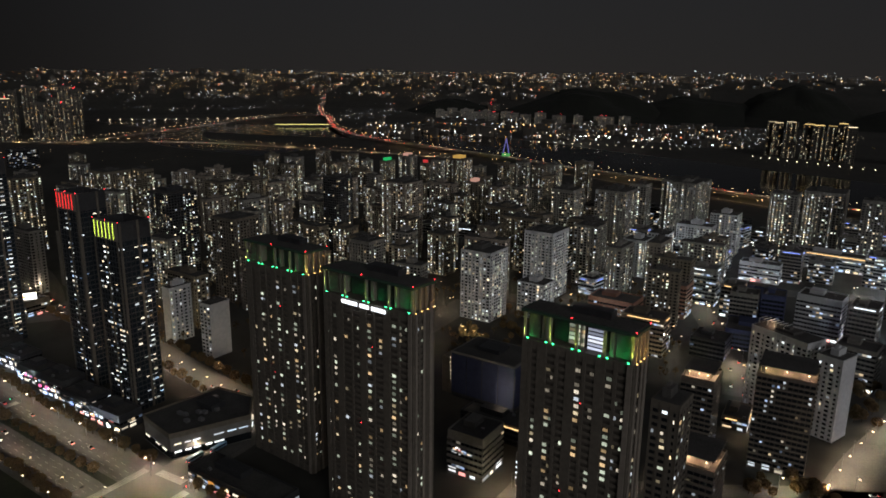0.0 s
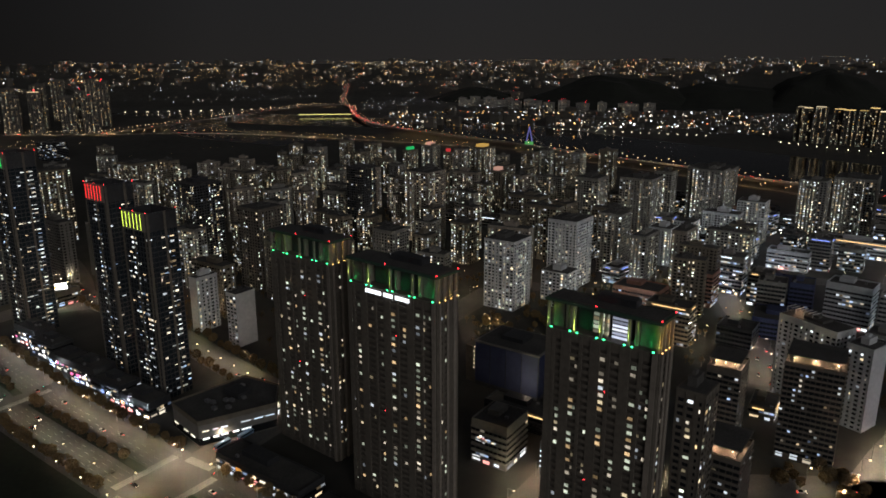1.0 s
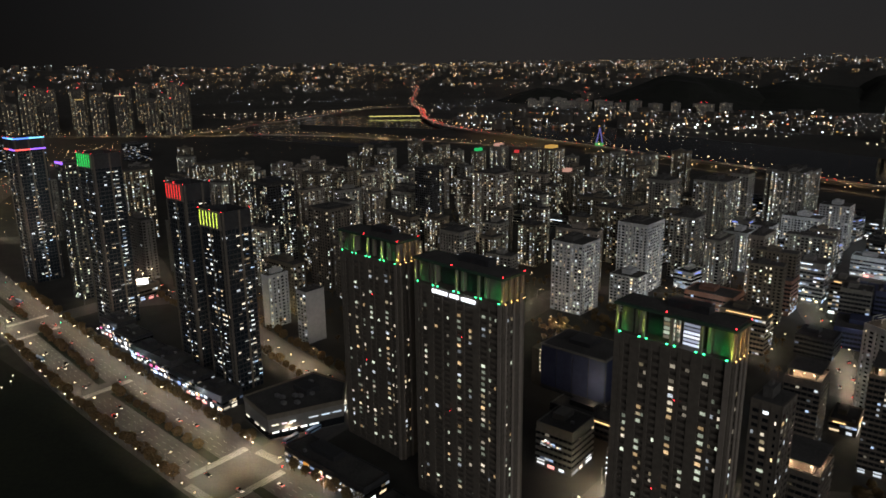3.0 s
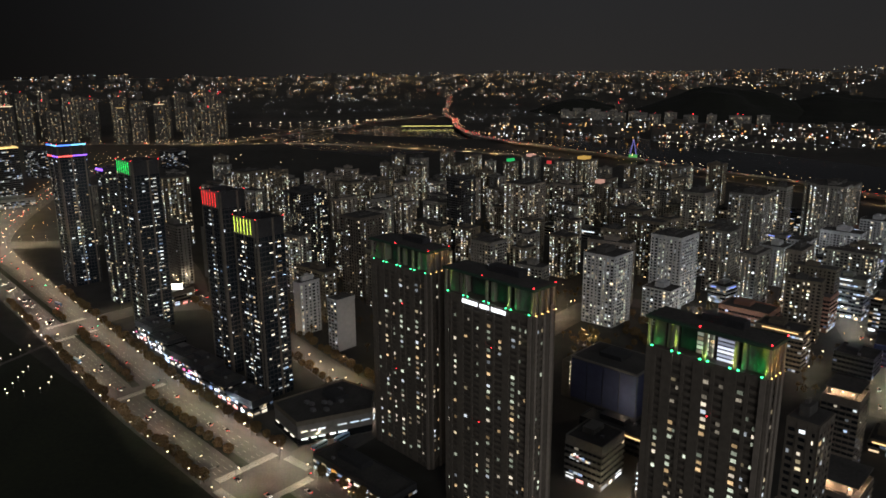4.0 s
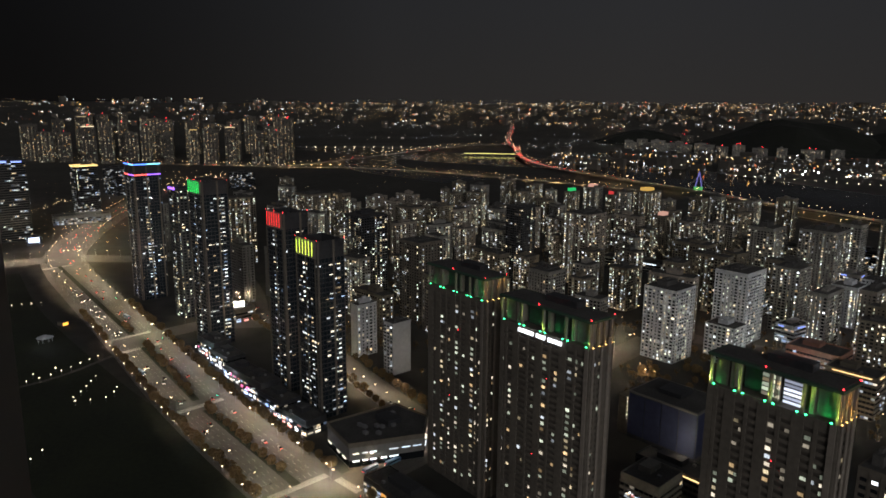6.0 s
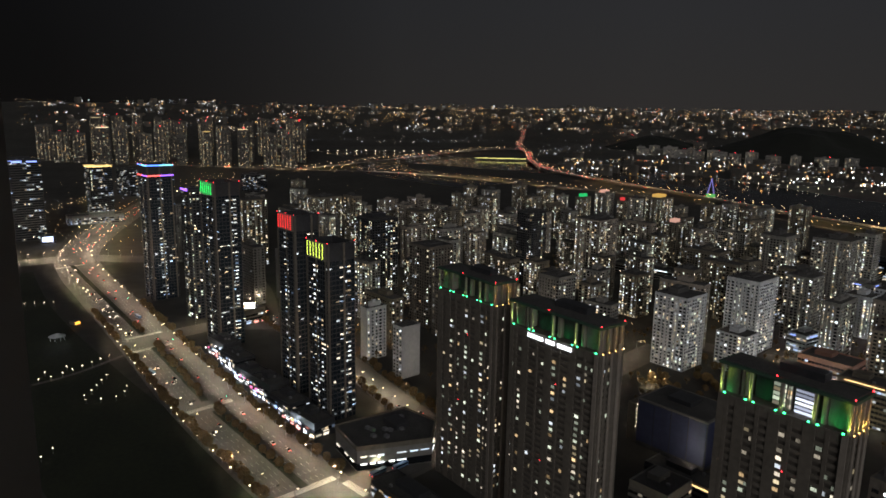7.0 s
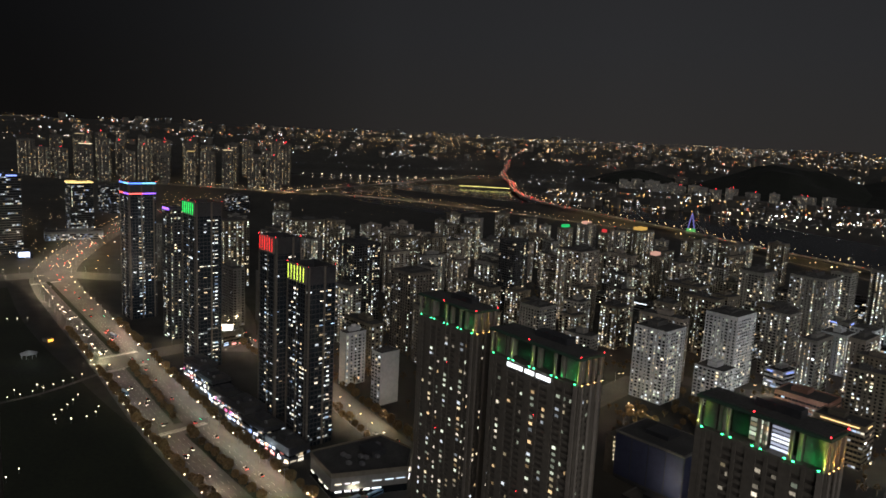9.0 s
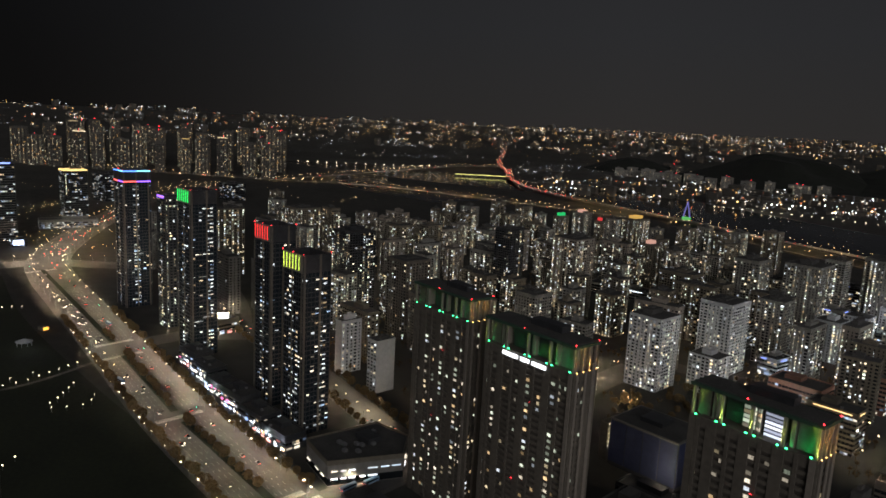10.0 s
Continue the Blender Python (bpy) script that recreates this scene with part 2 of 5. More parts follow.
# the river and its dark banks
RIVER = [(150, 1480), (-80, 1520), (-330, 1600), (-560, 1690), (-770, 1760), (-1080, 1890), (-1420, 2000), (-1720, 1900), (-1960, 1830), (-2240, 1800), (-2600, 1790), (-3100, 1800)]
ribbon(RIVER, 185, 0.35, "water", M_RIVER, label="black river water reflecting bridge lights")
ribbon([(-1400, 1330), (-1560, 1330), (-1760, 1330), (-1980, 1420), (-2160, 1560)], 90, 0.30, "water", M_RIVER, label="black inlet of the river")


def hill(x, y, rx, ry, h, seed, turn):
    q = Quads()
    n, rings = 64, 9
    q.v.append((0, 0, h))
    for i in range(1, rings + 1):
        s = i / rings
        for k in range(n):
            a = 2 * math.pi * k / n
            wob = 1 + 0.25 * noise.noise(Vector((math.cos(a) * 1.6 + seed, math.sin(a) * 1.6, s)))
            z = h * (0.5 + 0.5 * math.cos(math.pi * s)) * (1 + 0.25 * noise.noise(Vector((math.cos(a) * s * 4 + seed, math.sin(a) * s * 4, 3.0)))) - 2 * s
            q.v.append((rx * s * wob * math.cos(a), ry * s * wob * math.sin(a), z))
    for k in range(n):
        q.f.append((0, 1 + k, 1 + (k + 1) % n))
    for i in range(rings - 1):
        for k in range(n):
            a, b = 1 + i * n, 1 + (i + 1) * n
            q.f.append((a + k, b + k, b + (k + 1) % n, a + (k + 1) % n))
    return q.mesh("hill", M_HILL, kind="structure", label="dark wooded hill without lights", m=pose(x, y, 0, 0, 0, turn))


# ---- the high room that the view is seen from ----
room = pose(0, 0, 213.4, 0, 0, 42)


def room_piece(name, box, mat, label):
    return Quads().box(*box).mesh(name, mat, kind="structure", label=label, m=room)


M_FRAME = surface("bronze_frame", (0.20, 0.17, 0.15), (0.30, 0.26, 0.23), 0.6, 3.0, 0.5, 0.05)
room_piece("floor", (-3, -5, -0.2, 3, 0.42, 0), M_FRAME, "dark carpeted floor of the viewing room")
room_piece("ceiling", (-3, -5, 2.8, 3, 0.62, 3.0), M_FRAME, "dark ceiling of the viewing room")
room_piece("wall_back", (-3, -5.2, -0.2, 3, -5, 3.0), M_FRAME, "dark back wall of the viewing room")
room_piece("wall_west", (-3.2, -5.2, -0.2, -3, 0.62, 3.0), M_FRAME, "dark side wall of the viewing room")
room_piece("wall_east", (3, -5.2, -0.2, 3.2, 0.62, 3.0), M_FRAME, "dark side wall of the viewing room")
room_piece("window_sill", (-3, 0.42, -0.2, 3, 0.62, 0.25), M_FRAME, "low window sill")
room_piece("window_frame", (-0.62, 0.50, 0.25, -0.497, 0.62, 2.8), M_FRAME, "dark upright window frame")
room_piece("window_frame", (1.3, 0.50, 0.25, 1.46, 0.62, 2.8), M_FRAME, "dark upright window frame")
room_piece("viewing_tower", (-14, -28, -213.4, 14, 0.40, -0.21), M_DARK, "dark shaft of the tower under the viewing room")
# ---- towers with the lit crowns ----
FLOOR = 2.95
rnd = random.Random(5)
G_GREEN = glow("crown_green", [(0.06, 1.0, 0.32)], 3.2, 3.2)
SCREEN = glow("roof_screen", [(0.75, 0.8, 1.0), (0.9, 0.92, 1.0), (0.55, 0.6, 1.0)], 0.2, 1.0, True)


def shared_pane(w, h, mat, cache={}):
    key = (round(w, 2), round(h, 2), mat.name)
    if key not in cache:
        q = Quads().box(-w / 2, -0.05, -h / 2, w * 0.12, 0.05, h / 2).box(w * 0.12 + 0.12, -0.05, -h / 2, w / 2, 0.05, h * 0.12).box(w * 0.12 + 0.12, -0.05, h * 0.12 + 0.1, w / 2, 0.05, h / 2)
        ob = q.mesh("lit_window", mat)
        cache[key] = ob.data
        bpy.data.objects.remove(ob)
    return cache[key]


def put_pane(face, s, z, out, mesh, parent, name="lit_window"):
    (ox, oy), (dx, dy), (nx, ny), _ = face
    ob = new(name, mesh)
    ob.parent = parent
    ob.matrix_basis = pose(ox + dx * s + nx * out, oy + dy * s + ny * out, z, 0, 0, math.degrees(math.atan2(dy, dx)))
    return ob


def slab_tower(x, y, w, d, h, lit, label, seed, turn=-3.0, sign=False, screen=False):
    """A tall apartment slab: glazed strips between balcony parapets, a lit crown under a floating roof frame."""
    r = random.Random(seed)
    e = thing("apartment_tower", pose(x, y, 0, 0, 0, turn) @ pose(w / 2, d / 2, 0), label, "tower", "towers with lit crowns")
    top = h - 13.0
    body = Quads().box(-w / 2 + 0.4, -d / 2 + 0.4, 0, w / 2 - 0.4, d / 2 - 0.4, top)
    body.mesh("core", M_GLASST, e, "dark recessed glazing")
    bands = Quads()
    floors = int(top // FLOOR)
    for k in range(floors):
        z = k * FLOOR
        if k == 0:
            band = bands.box(-w / 2, -d / 2, -0.1, w / 2, d / 2, 1.3).mesh("balcony_band", M_BROWN, e)
        else:
            o = new("balcony_band", band.data)
            o.parent, o.location = e, (0, 0, z)
    Quads().box(-w / 2, -d / 2, top - 3.0, w / 2, d / 2, top + 1.0).mesh("top_band", M_BROWN, e)
    for face in faces_of(w, d):
        n = face[3]
        cuts = [0, 0.075, 0.19, 0.33, 0.46, 0.58, 0.72, 0.85, 1.0] if n > 40 else [0, 0.30, 0.62, 1.0]
        for i, c in enumerate(cuts):
            wide = 2.6 if i in (0, len(cuts) - 1) else (1.4 if i % 2 else 4.2)
            s0 = min(max(c * n - wide / 2, 0), n - wide)
            piers = Quads()
            wallbox(piers, face, s0, s0 + wide, 0, top, -0.4, 0.18)
            piers.mesh("wall_pier", M_BROWN, e)
    for side_, a, b, up in ((1, 1.0, 2.2, 1), (1, d * 0.42, d * 0.42 + 1.4, 1), (1, d - 4, d - 2.0, 4), (0, w - 2.4, w - 0.4, 1)):
        fins = Quads()
        wallbox(fins, faces_of(w, d)[side_], a, b, 0, top + up, 0.36, 0.8)
        fins.mesh("corner_fin", M_BROWN_L, e, "paler full-height fin")
    # lit flats, stacked in columns
    front, side = faces_of(w, d)[0], faces_of(w, d)[1]
    columns = [(front, c * w, ww, p) for c, ww, p in ((0.035, 1.3, 0.34), (0.13, 1.5, 0.14), (0.26, 1.7, 0.20), (0.295, 0.9, 0.14), (0.40, 1.0, 0.14), (0.53, 1.9, 0.38), (0.655, 1.5, 0.20), (0.69, 0.8, 0.12), (0.80, 2.0, 0.38), (0.87, 1.1, 0.22), (0.93, 0.8, 0.12))]
    columns += [(side, c * d, 1.2, p) for c, p in ((0.22, 0.10), (0.42, 0.16), (0.52, 0.12), (0.75, 0.12))]
    for face, s, ww, p in columns:
        for k in range(2, floors - 1):
            run = 0.6 + 0.8 * (0.5 + 0.5 * noise.noise(Vector((s * 0.31 + seed, k * 0.21, face[3]))))
            if r.random() < p * run * lit:
                put_pane(face, s + r.uniform(-0.15, 0.15), k * FLOOR + 2.0, -0.84 + 0.92, shared_pane(ww, r.choice((1.25, 1.45)), L_ONE), e)
    # crown: set-back blocks, columns, roof canopy
    for x0, x1, mat, back in ((-0.47, -0.36, M_BROWN, 2.4), (-0.34, -0.31, M_BROWN_L, 2.0), (-0.27, -0.02, M_DARK, 6.0), (0.0, 0.03, M_BROWN_L, 3.2), (0.05, 0.22, M_DARK, 4.6), (0.27, 0.30, M_BROWN_L, 2.4), (0.31, 0.46, M_GREY, 3.4)):
        Quads().box(x0 * w, -d / 2 + back, top, x1 * w, d / 2 - 1.0, h - 1.2).mesh("crown_block", mat, e, "set-back rooftop block behind the lit columns")
    Quads().box(-w / 2, d / 2 - 1.0, top, w / 2, d / 2, h - 1.2).mesh("crown_wall", M_BROWN, e)
    Quads().box(-w / 2 - 0.6, -d / 2 - 0.6, h - 1.1, w / 2 + 0.6, d / 2 + 0.6, h).mesh("roof_canopy", M_ROOFG, e, "flat projecting roof canopy")
    Quads().box(-w / 2 + 0.6, -d / 2 + 0.8, h, w / 2 - 0.6, d / 2 - 0.6, h + 0.25).mesh("roof_deck", M_ROOF, e)
    Quads().box(-w * 0.12, d * 0.05, h, w * 0.22, d / 2 - 0.8, h + 3.2).mesh("lift_house", M_DARK, e, "dark rooftop plant house")
    for i in range(5):
        s = (i / 4 - 0.5) * (w - 1.6)
        post = Quads().box(s - 0.5, -d / 2 - 0.1, top + 1.0, s + 0.5, -d / 2 + 0.9, h - 1.1).mesh("crown_column", M_BROWN_L, e)
        for o in (-1.5, 1.5):
            if -w / 2 < s + o < w / 2:
                Quads().box(s + o - 0.35, -d / 2 - 0.3, top + 1.0, s + o + 0.35, -d / 2 + 0.2, top + 1.45).mesh("floodlight", G_GREEN, post, "green floodlight at a column's foot")
        if i != 2 or sign:
            lamp = new("flood_lamp", CROWN_LAMP if i == 4 else CROWN_DIM)
            lamp.parent = e
            so = s + (2.2 if i < 4 else -4.2)
            lamp.matrix_basis = look((so, -d / 2 + 0.8, top + 1.3), (so, -d / 2 + 4.2, top + 4.5))
        lamp = new("column_lamp", COLUMN_LAMP)
        lamp.parent = e
        lamp.matrix_basis = look((s, -d / 2 - 1.5, top + 1.1), (s, -d / 2 - 0.1, top + 4.0))
    for i in range(4):
        s = -d / 2 + 1.4 + i * (d - 2.8) / 3
        post = Quads().box(w / 2 - 0.9, s - 0.4, top + 1.0, w / 2 + 0.1, s + 0.4, h - 1.1).mesh("crown_column", M_BROWN_L, e)
        Quads().box(w / 2 + 0.3, s - 0.25, top + 1.0, w / 2 + 0.6, s + 0.25, top + 1.3).mesh("floodlight", L_AMB, post, "amber floodlight at a column's foot")
        lamp = new("amber_lamp", AMBER_LAMP)
        lamp.parent = e
        lamp.matrix_basis = look((w / 2 + 1.1, s, top + 1.2), (w / 2 + 0.1, s, top + 5))
    for bx, by in ((w / 2, -d / 2), (-w * 0.05, -d / 2), (w / 2, d / 2)):
        Quads().bead(bx, by, h + 0.5, 0.34).mesh("beacon", L_RED, e, "red aircraft warning beacon")
    for zz in (0.42, 0.74):
        Quads().bead(w * 0.07 * (1 if zz > 0.5 else -1), -d / 2 - 0.7, h * zz, 0.26).mesh("beacon", L_RED, e, "red aircraft warning beacon")
    if sign:
        s = -w * 0.27
        for n_, gap in ((7, 1.5), (4, 1.5), (6, 0)):
            for _ in range(n_):
                Quads().box(s, -d / 2 - 0.75, top - 2.0, s + 1.12, -d / 2 - 0.45, top - 0.25).mesh("sign_bar", L_SIGN, e, "white lit lettering as a plain bar")
                s += 1.42
            s += gap
    if screen:
        for i, (s, ww) in enumerate(((-0.10, 2.2), (-0.04, 1.6), (0.01, 1.2))):
            for k in range(5):
                Quads().box(s * w, -d / 2 + 3.2, top + 2 + k * 1.7, s * w + ww, -d / 2 + 3.55, top + 3.2 + k * 1.7).mesh("lit_pane", L_ONE, e)
        for k in range(6):
            Quads().box(w * 0.07, -d / 2 + 3.0, top + 1.6 + k * 1.5, w * 0.22, -d / 2 + 3.5, top + 2.4 + k * 1.5).mesh("lit_pane", SCREEN, e, "bright rooftop screen strip")
    return e


def spot(name, energy, colour, size, soft):
    li = bpy.data.lights.new(name, "SPOT")
    li.energy, li.color, li.spot_size, li.spot_blend, li.shadow_soft_size = energy, colour, radians(size), 0.8, soft
    return li


CROWN_LAMP = spot("crown_lamp", 300, (0.04, 1.0, 0.22), 100, 0.5)
CROWN_DIM = spot("crown_lamp", 110, (0.05, 1.0, 0.22), 110, 0.4)
COLUMN_LAMP = spot("column_lamp", 6000, (0.62, 1.0, 0.14), 46, 0.15)
AMBER_LAMP = spot("amber_lamp", 3600, (1.0, 0.45, 0.08), 70, 0.2)
L_AMB = glow("amber_spot", [(1.0, 0.6, 0.2)], 3, 3)

slab_tower(-301, 255, 48, 15, 125, 1.55, "dark brown slab apartment tower with a green-lit crown", 3)
slab_tower(-228, 238.5, 55, 15, 125, 1.55, "dark brown slab apartment tower with a white rooftop sign", 8, sign=True)
slab_tower(-122.5, 240, 46.5, 13, 125, 1.8, "dark brown slab apartment tower with a bright rooftop screen", 12, screen=True)


def crown_tower(x, y, w, d, h, tint, label, seed, n=6, band=False):
    """A dark glass tower whose rooftop screen is washed by coloured strips."""
    r = random.Random(seed)
    e = thing("glass_tower", pose(x + w / 2, y + d / 2, 0), label, "tower", "glass towers along the avenue")
    Quads().box(-w / 2, -d / 2, 0, w / 2, d / 2, h - 12).mesh("body", M_GLASSB, e, "dark curtain-wall glass")
    mull, slabs = Quads(), Quads()
    floors = int((h - 12) // 3.3)
    for face in faces_of(w, d):
        m = int(face[3] // 3)
        for i in range(m + 1):
            s = min(i * face[3] / m, face[3] - 0.25)
            wide = 1.6 if i % 4 == 0 else 0.22
            pier = Quads() if i % 4 == 0 else mull
            wallbox(pier, face, max(0, min(s, face[3] - wide)), max(0, min(s, face[3] - wide)) + wide, 0, h - (0 if i % 4 == 0 and (band or face[2] != (0, -1)) else 12), 0.0, 0.3)
            if i % 4 == 0:
                pier.mesh("pier", M_BROWN, e, "paler full-height pier")
    for k in range(1, floors + 1):
        slabs.box(-w / 2 - 0.12, -d / 2 - 0.12, k * 3.3 - 0.35, w / 2 + 0.12, d / 2 + 0.12, k * 3.3 + 0.25)
    mull.mesh("mullion_grid", M_DARK, e, kind="stuff")
    slabs.mesh("floor_edging", M_DARK, e, kind="stuff")
    for face in faces_of(w, d)[:2]:
        m = int(face[3] // 3)
        wd = face[3] / m
        zones = [r.choice((0.04, 0.09, 0.16, 0.28)) for _ in range(m)]
        lit_bay = m // 2 if face[3] == w else m - 2
        zones[lit_bay] = zones[lit_bay - 1] = 0.74
        for k in range(1, floors):
            busy = 0.45 + 0.9 * r.random()
            high = r.choice((0.55, 0.8, 0.8, 1.25))
            for i in range(m):
                if r.random() < zones[i] * busy:
                    put_pane(face, (i + 0.5) * wd, k * 3.3 + 1.7, 0.08, shared_pane(wd - r.choice((0.3, 0.3, 1.2)), high, L_OFFP), e)
    for i, ang in enumerate(faces_of(w, d)):
        q = Quads()
        wallbox(q, ang, 0, ang[3], h - 12, h, -0.8, -0.2)
        q.mesh("crown_screen", M_BROWN_L if i == 0 and not band else M_DARK, e, "rooftop screen wall")
    Quads().box(-w / 2 + 0.9, -d / 2 + 0.9, h - 12, w / 2 - 0.9, d / 2 - 0.9, h - 9).mesh("roof", M_ROOF, e)
    if band:
        for z, mats in ((h - 1.6, (G_BLUE, G_CYAN)), (h - 12.5, (G_RED, G_VIOLET))):
            for face in faces_of(w, d)[:2]:
                for k in (0, 1):
                    q = Quads()
                    wallbox(q, face, face[3] * 0.5 * k, face[3] * 0.5 * (k + 1), z, z + 1.3, 0.05, 0.45)
                    q.mesh("light_band", mats[k], e, "glowing horizontal roof band")
    else:
        mat = glow("crown_strip", [tint], 1.5, 1.5)
        face = faces_of(w, d)[0]
        for i in range(n):
            s = 1.2 + i * (w * 0.80 - 2.0) / (n - 1)
            q = Quads()
            wallbox(q, face, s - 0.16, s + 0.16, h - 11, h - 1.0, -0.18, 0.02)
            q.mesh("light_strip", mat, e, "glowing vertical crown strip")
            lamp = new("crown_lamp", wash_lamp(tint))
            lamp.parent = e
            lamp.matrix_basis = look((s - w / 2, -d / 2 - 1.2, h - 12.5), (s - w / 2, -d / 2 + 0.1, h - 4))
    for bx, by in ((-w / 2, -d / 2), (w / 2, -d / 2), (w / 2, d / 2), (0, -d / 2)):
        Quads().bead(bx, by, h + 0.5, 0.36).mesh("beacon", L_RED, e, "red aircraft warning beacon")
    return e


G_BLUE, G_CYAN, G_RED, G_VIOLET = (glow("band_light", [c], 1.6, 1.6) for c in ((0.10, 0.25, 1.0), (0.2, 0.65, 1.0), (1.0, 0.12, 0.10), (0.30, 0.12, 1.0)))
L_OFFP = glow("office_pane", [COOL, GREENISH, COOL, IVORY, WARM, GREENISH, (0.5, 0.7, 1.0)], 0.08, 1.35, True, 1.6)


def wash_lamp(tint, cache={}):
    if tint not in cache:
        li = bpy.data.lights.new("wash_lamp", "SPOT")
        li.energy, li.color, li.spot_size, li.spot_blend, li.shadow_soft_size = 750, tint, radians(40), 0.7, 0.2
        cache[tint] = li
    return cache[tint]


crown_tower(-423, 240, 27, 21, 124, (0.75, 1.0, 0.10), "dark glass tower with a yellow-green lit crown", 21)
crown_tower(-477, 247, 25, 20, 135, (1.0, 0.03, 0.03), "dark glass tower with a red lit crown", 22)
crown_tower(-615, 245, 29, 23, 146, (0.02, 1.0, 0.15), "dark glass tower with a green lit crown", 23)


C_GREEN, C_RED, C_ORANGE, C_SALMON = (glow("lantern", [c], 0.36, 0.36) for c in ((0.05, 0.9, 0.25), (1.0, 0.08, 0.08), (1.0, 0.6, 0.15), (1.0, 0.55, 0.42)))


# ---- ordinary blocks of flats ----
def flats(x, y, w, d, h, turn=0.0, paint=None, lit=0.3, seed=0, name="apartment_block", label="", top_light=None, cap=None, far=False, blank=()):
    """A block of flats: window stacks, slab edges, parapet, lift house. x, y: the middle of its plan."""
    r = random.Random(seed * 7919 + 13)
    paint = paint or M_BEIGE
    e = thing(name, pose(x, y, 0, 0, 0, turn), label or "pale apartment block with scattered lit windows", "apartment block", "blocks of flats")
    Quads().box(-w / 2, -d / 2, 0, w / 2, d / 2, h).mesh("body", paint, e)
    fl = 5.8 if far else 2.9
    n = int(h // fl)
    dark, bright, edge = Quads(), Quads(), Quads()
    for side_, face in enumerate(faces_of(w, d)):
        if side_ in blank:
            continue
        m = max(2, int(face[3] // (5.5 if far else 3.4)))
        step = face[3] / m
        kinds = [r.choice((0.8, 1.3, 1.3, 0.5)) for _ in range(m)]
        odds = [r.choice((0.1, 0.35, 0.7, 1.0, 2.6)) for _ in range(m)]
        if far:
            kinds = [1.5] * m
            odds = [0.3 if i % 2 else r.choice((1.3, 1.9)) for i in range(m)]
        for i in range(m):
            for k in range(n):
                s, hw = (i + 0.5) * step, kinds[i] * 0.85
                z = k * fl + 0.9
                tall = 2.6 if far else 1.45
                if r.random() < min(0.93, lit * odds[i] * 1.25):
                    f = r.uniform(0.4, 1.0)
                    pane(bright, face, s - hw, s - hw + 2 * hw * f, z + r.choice((0, 0.2)), z + tall, 0.06)
                else:
                    pane(dark, face, s - hw, s + hw, z, z + tall, 0.05)
            wallbox(edge, face, (i + 1) * step - 0.18, (i + 1) * step + 0.02, 0, h, 0.0, 0.22)
    for k in range(1, n + 1):
        if blank:
            break
        edge.box(-w / 2 - 0.18, -d / 2 - 0.18, k * fl - 0.12, w / 2 + 0.18, d / 2 + 0.18, k * fl + 0.14)
    edge.box(-w / 2 - 0.2, -d / 2 - 0.2, h - 0.2, w / 2 + 0.2, d / 2 + 0.2, h + 0.9)
    dark.mesh("dark_glazing", M_GLASS, e, kind="stuff")
    bright.mesh("lit_glazing", L_FLATF if far else L_FLAT, e, kind="stuff")
    edge.mesh("slab_edging", paint, e, kind="stuff")
    Quads().box(-w / 2 + 0.4, -d / 2 + 0.4, h + 0.9, w / 2 - 0.4, d / 2 - 0.4, h + 1.0).mesh("roof", M_ROOF, e)
    lx, lz = r.uniform(-0.1, 0.1) * w, r.choice((2.6, 3.4, 5.0))
    house = Quads().box(lx - w * 0.18, -d * 0.25, h + 0.9, lx + w * 0.14, d * 0.3, h + lz)
    house.box(lx - w * 0.1, -d * 0.1, h + lz, lx + w * 0.02, d * 0.1, h + lz + 1.6)
    house.mesh("lift_house", M_ROOF if r.random() < 0.6 else paint, e)
    if far and r.random() < 0.5:
        Quads().bead(0, 0, h + 6, 1.5).mesh("beacon", L_RED, e, "red aircraft warning beacon")
    if cap:
        Quads().box(-w * 0.24, -d * 0.30, h + 0.9, w * 0.20, d * 0.30, h + 5.6).mesh("roof_lantern", cap, e, "coloured lit rooftop lantern")
    if top_light:
        Quads().box(-w * 0.42, -d / 2 - 0.5, h + 0.2, w * 0.42, -d / 2 - 0.22, h + 2.4).mesh("roof_sign", top_light, e, "lit rooftop edge light")
    return e

# blocks of flats in the middle distance
flats(-910, 808, 11, 11, 66, 0, M_BEIGE, 0.42, 1)
flats(-974, 899, 15, 22, 66, 0, M_BEIGE, 0.42, 2)
flats(-915, 894, 28, 20, 66, 0, M_GREY, 0.42, 3)
flats(-948, 1003, 26, 14, 66, 0, M_BEIGE, 0.42, 4)
flats(-874, 994, 19, 26, 66, 0, M_BEIGE, 0.42, 5)
flats(-790, 943, 17, 10, 66, 0, M_GREY, 0.42, 6)
flats(-755, 954, 14, 24, 66, 0, M_BEIGE, 0.42, 7, cap=C_GREEN)
flats(-769, 1031, 24, 24, 66, 0, M_GREY, 0.42, 8, cap=C_SALMON)
flats(-686, 968, 15, 8, 66, 0, M_BEIGE, 0.42, 9, cap=C_RED)
flats(-692, 1014, 20, 14, 66, 0, M_GREY, 0.42, 10)
flats(-678, 1060, 33, 33, 66, 0, M_BEIGE, 0.42, 11, cap=C_ORANGE)
flats(-593, 988, 17, 12, 66, 0, M_GREY, 0.42, 12)
flats(-575, 1044, 21, 21, 66, 0, M_BEIGE, 0.42, 13)
flats(-564, 1083, 18, 18, 66, 0, M_GREY, 0.42, 14)
flats(-521, 1057, 14, 24, 66, 0, M_BEIGE, 0.42, 15)
flats(-509, 1087, 18, 25, 66, 0, M_GREY, 0.42, 16)
flats(-483, 1150, 26, 18, 66, 0, M_BEIGE, 0.42, 17)
flats(-313, 533, 30, 30, 62, 0, M_WHITE, 0.34, 18)
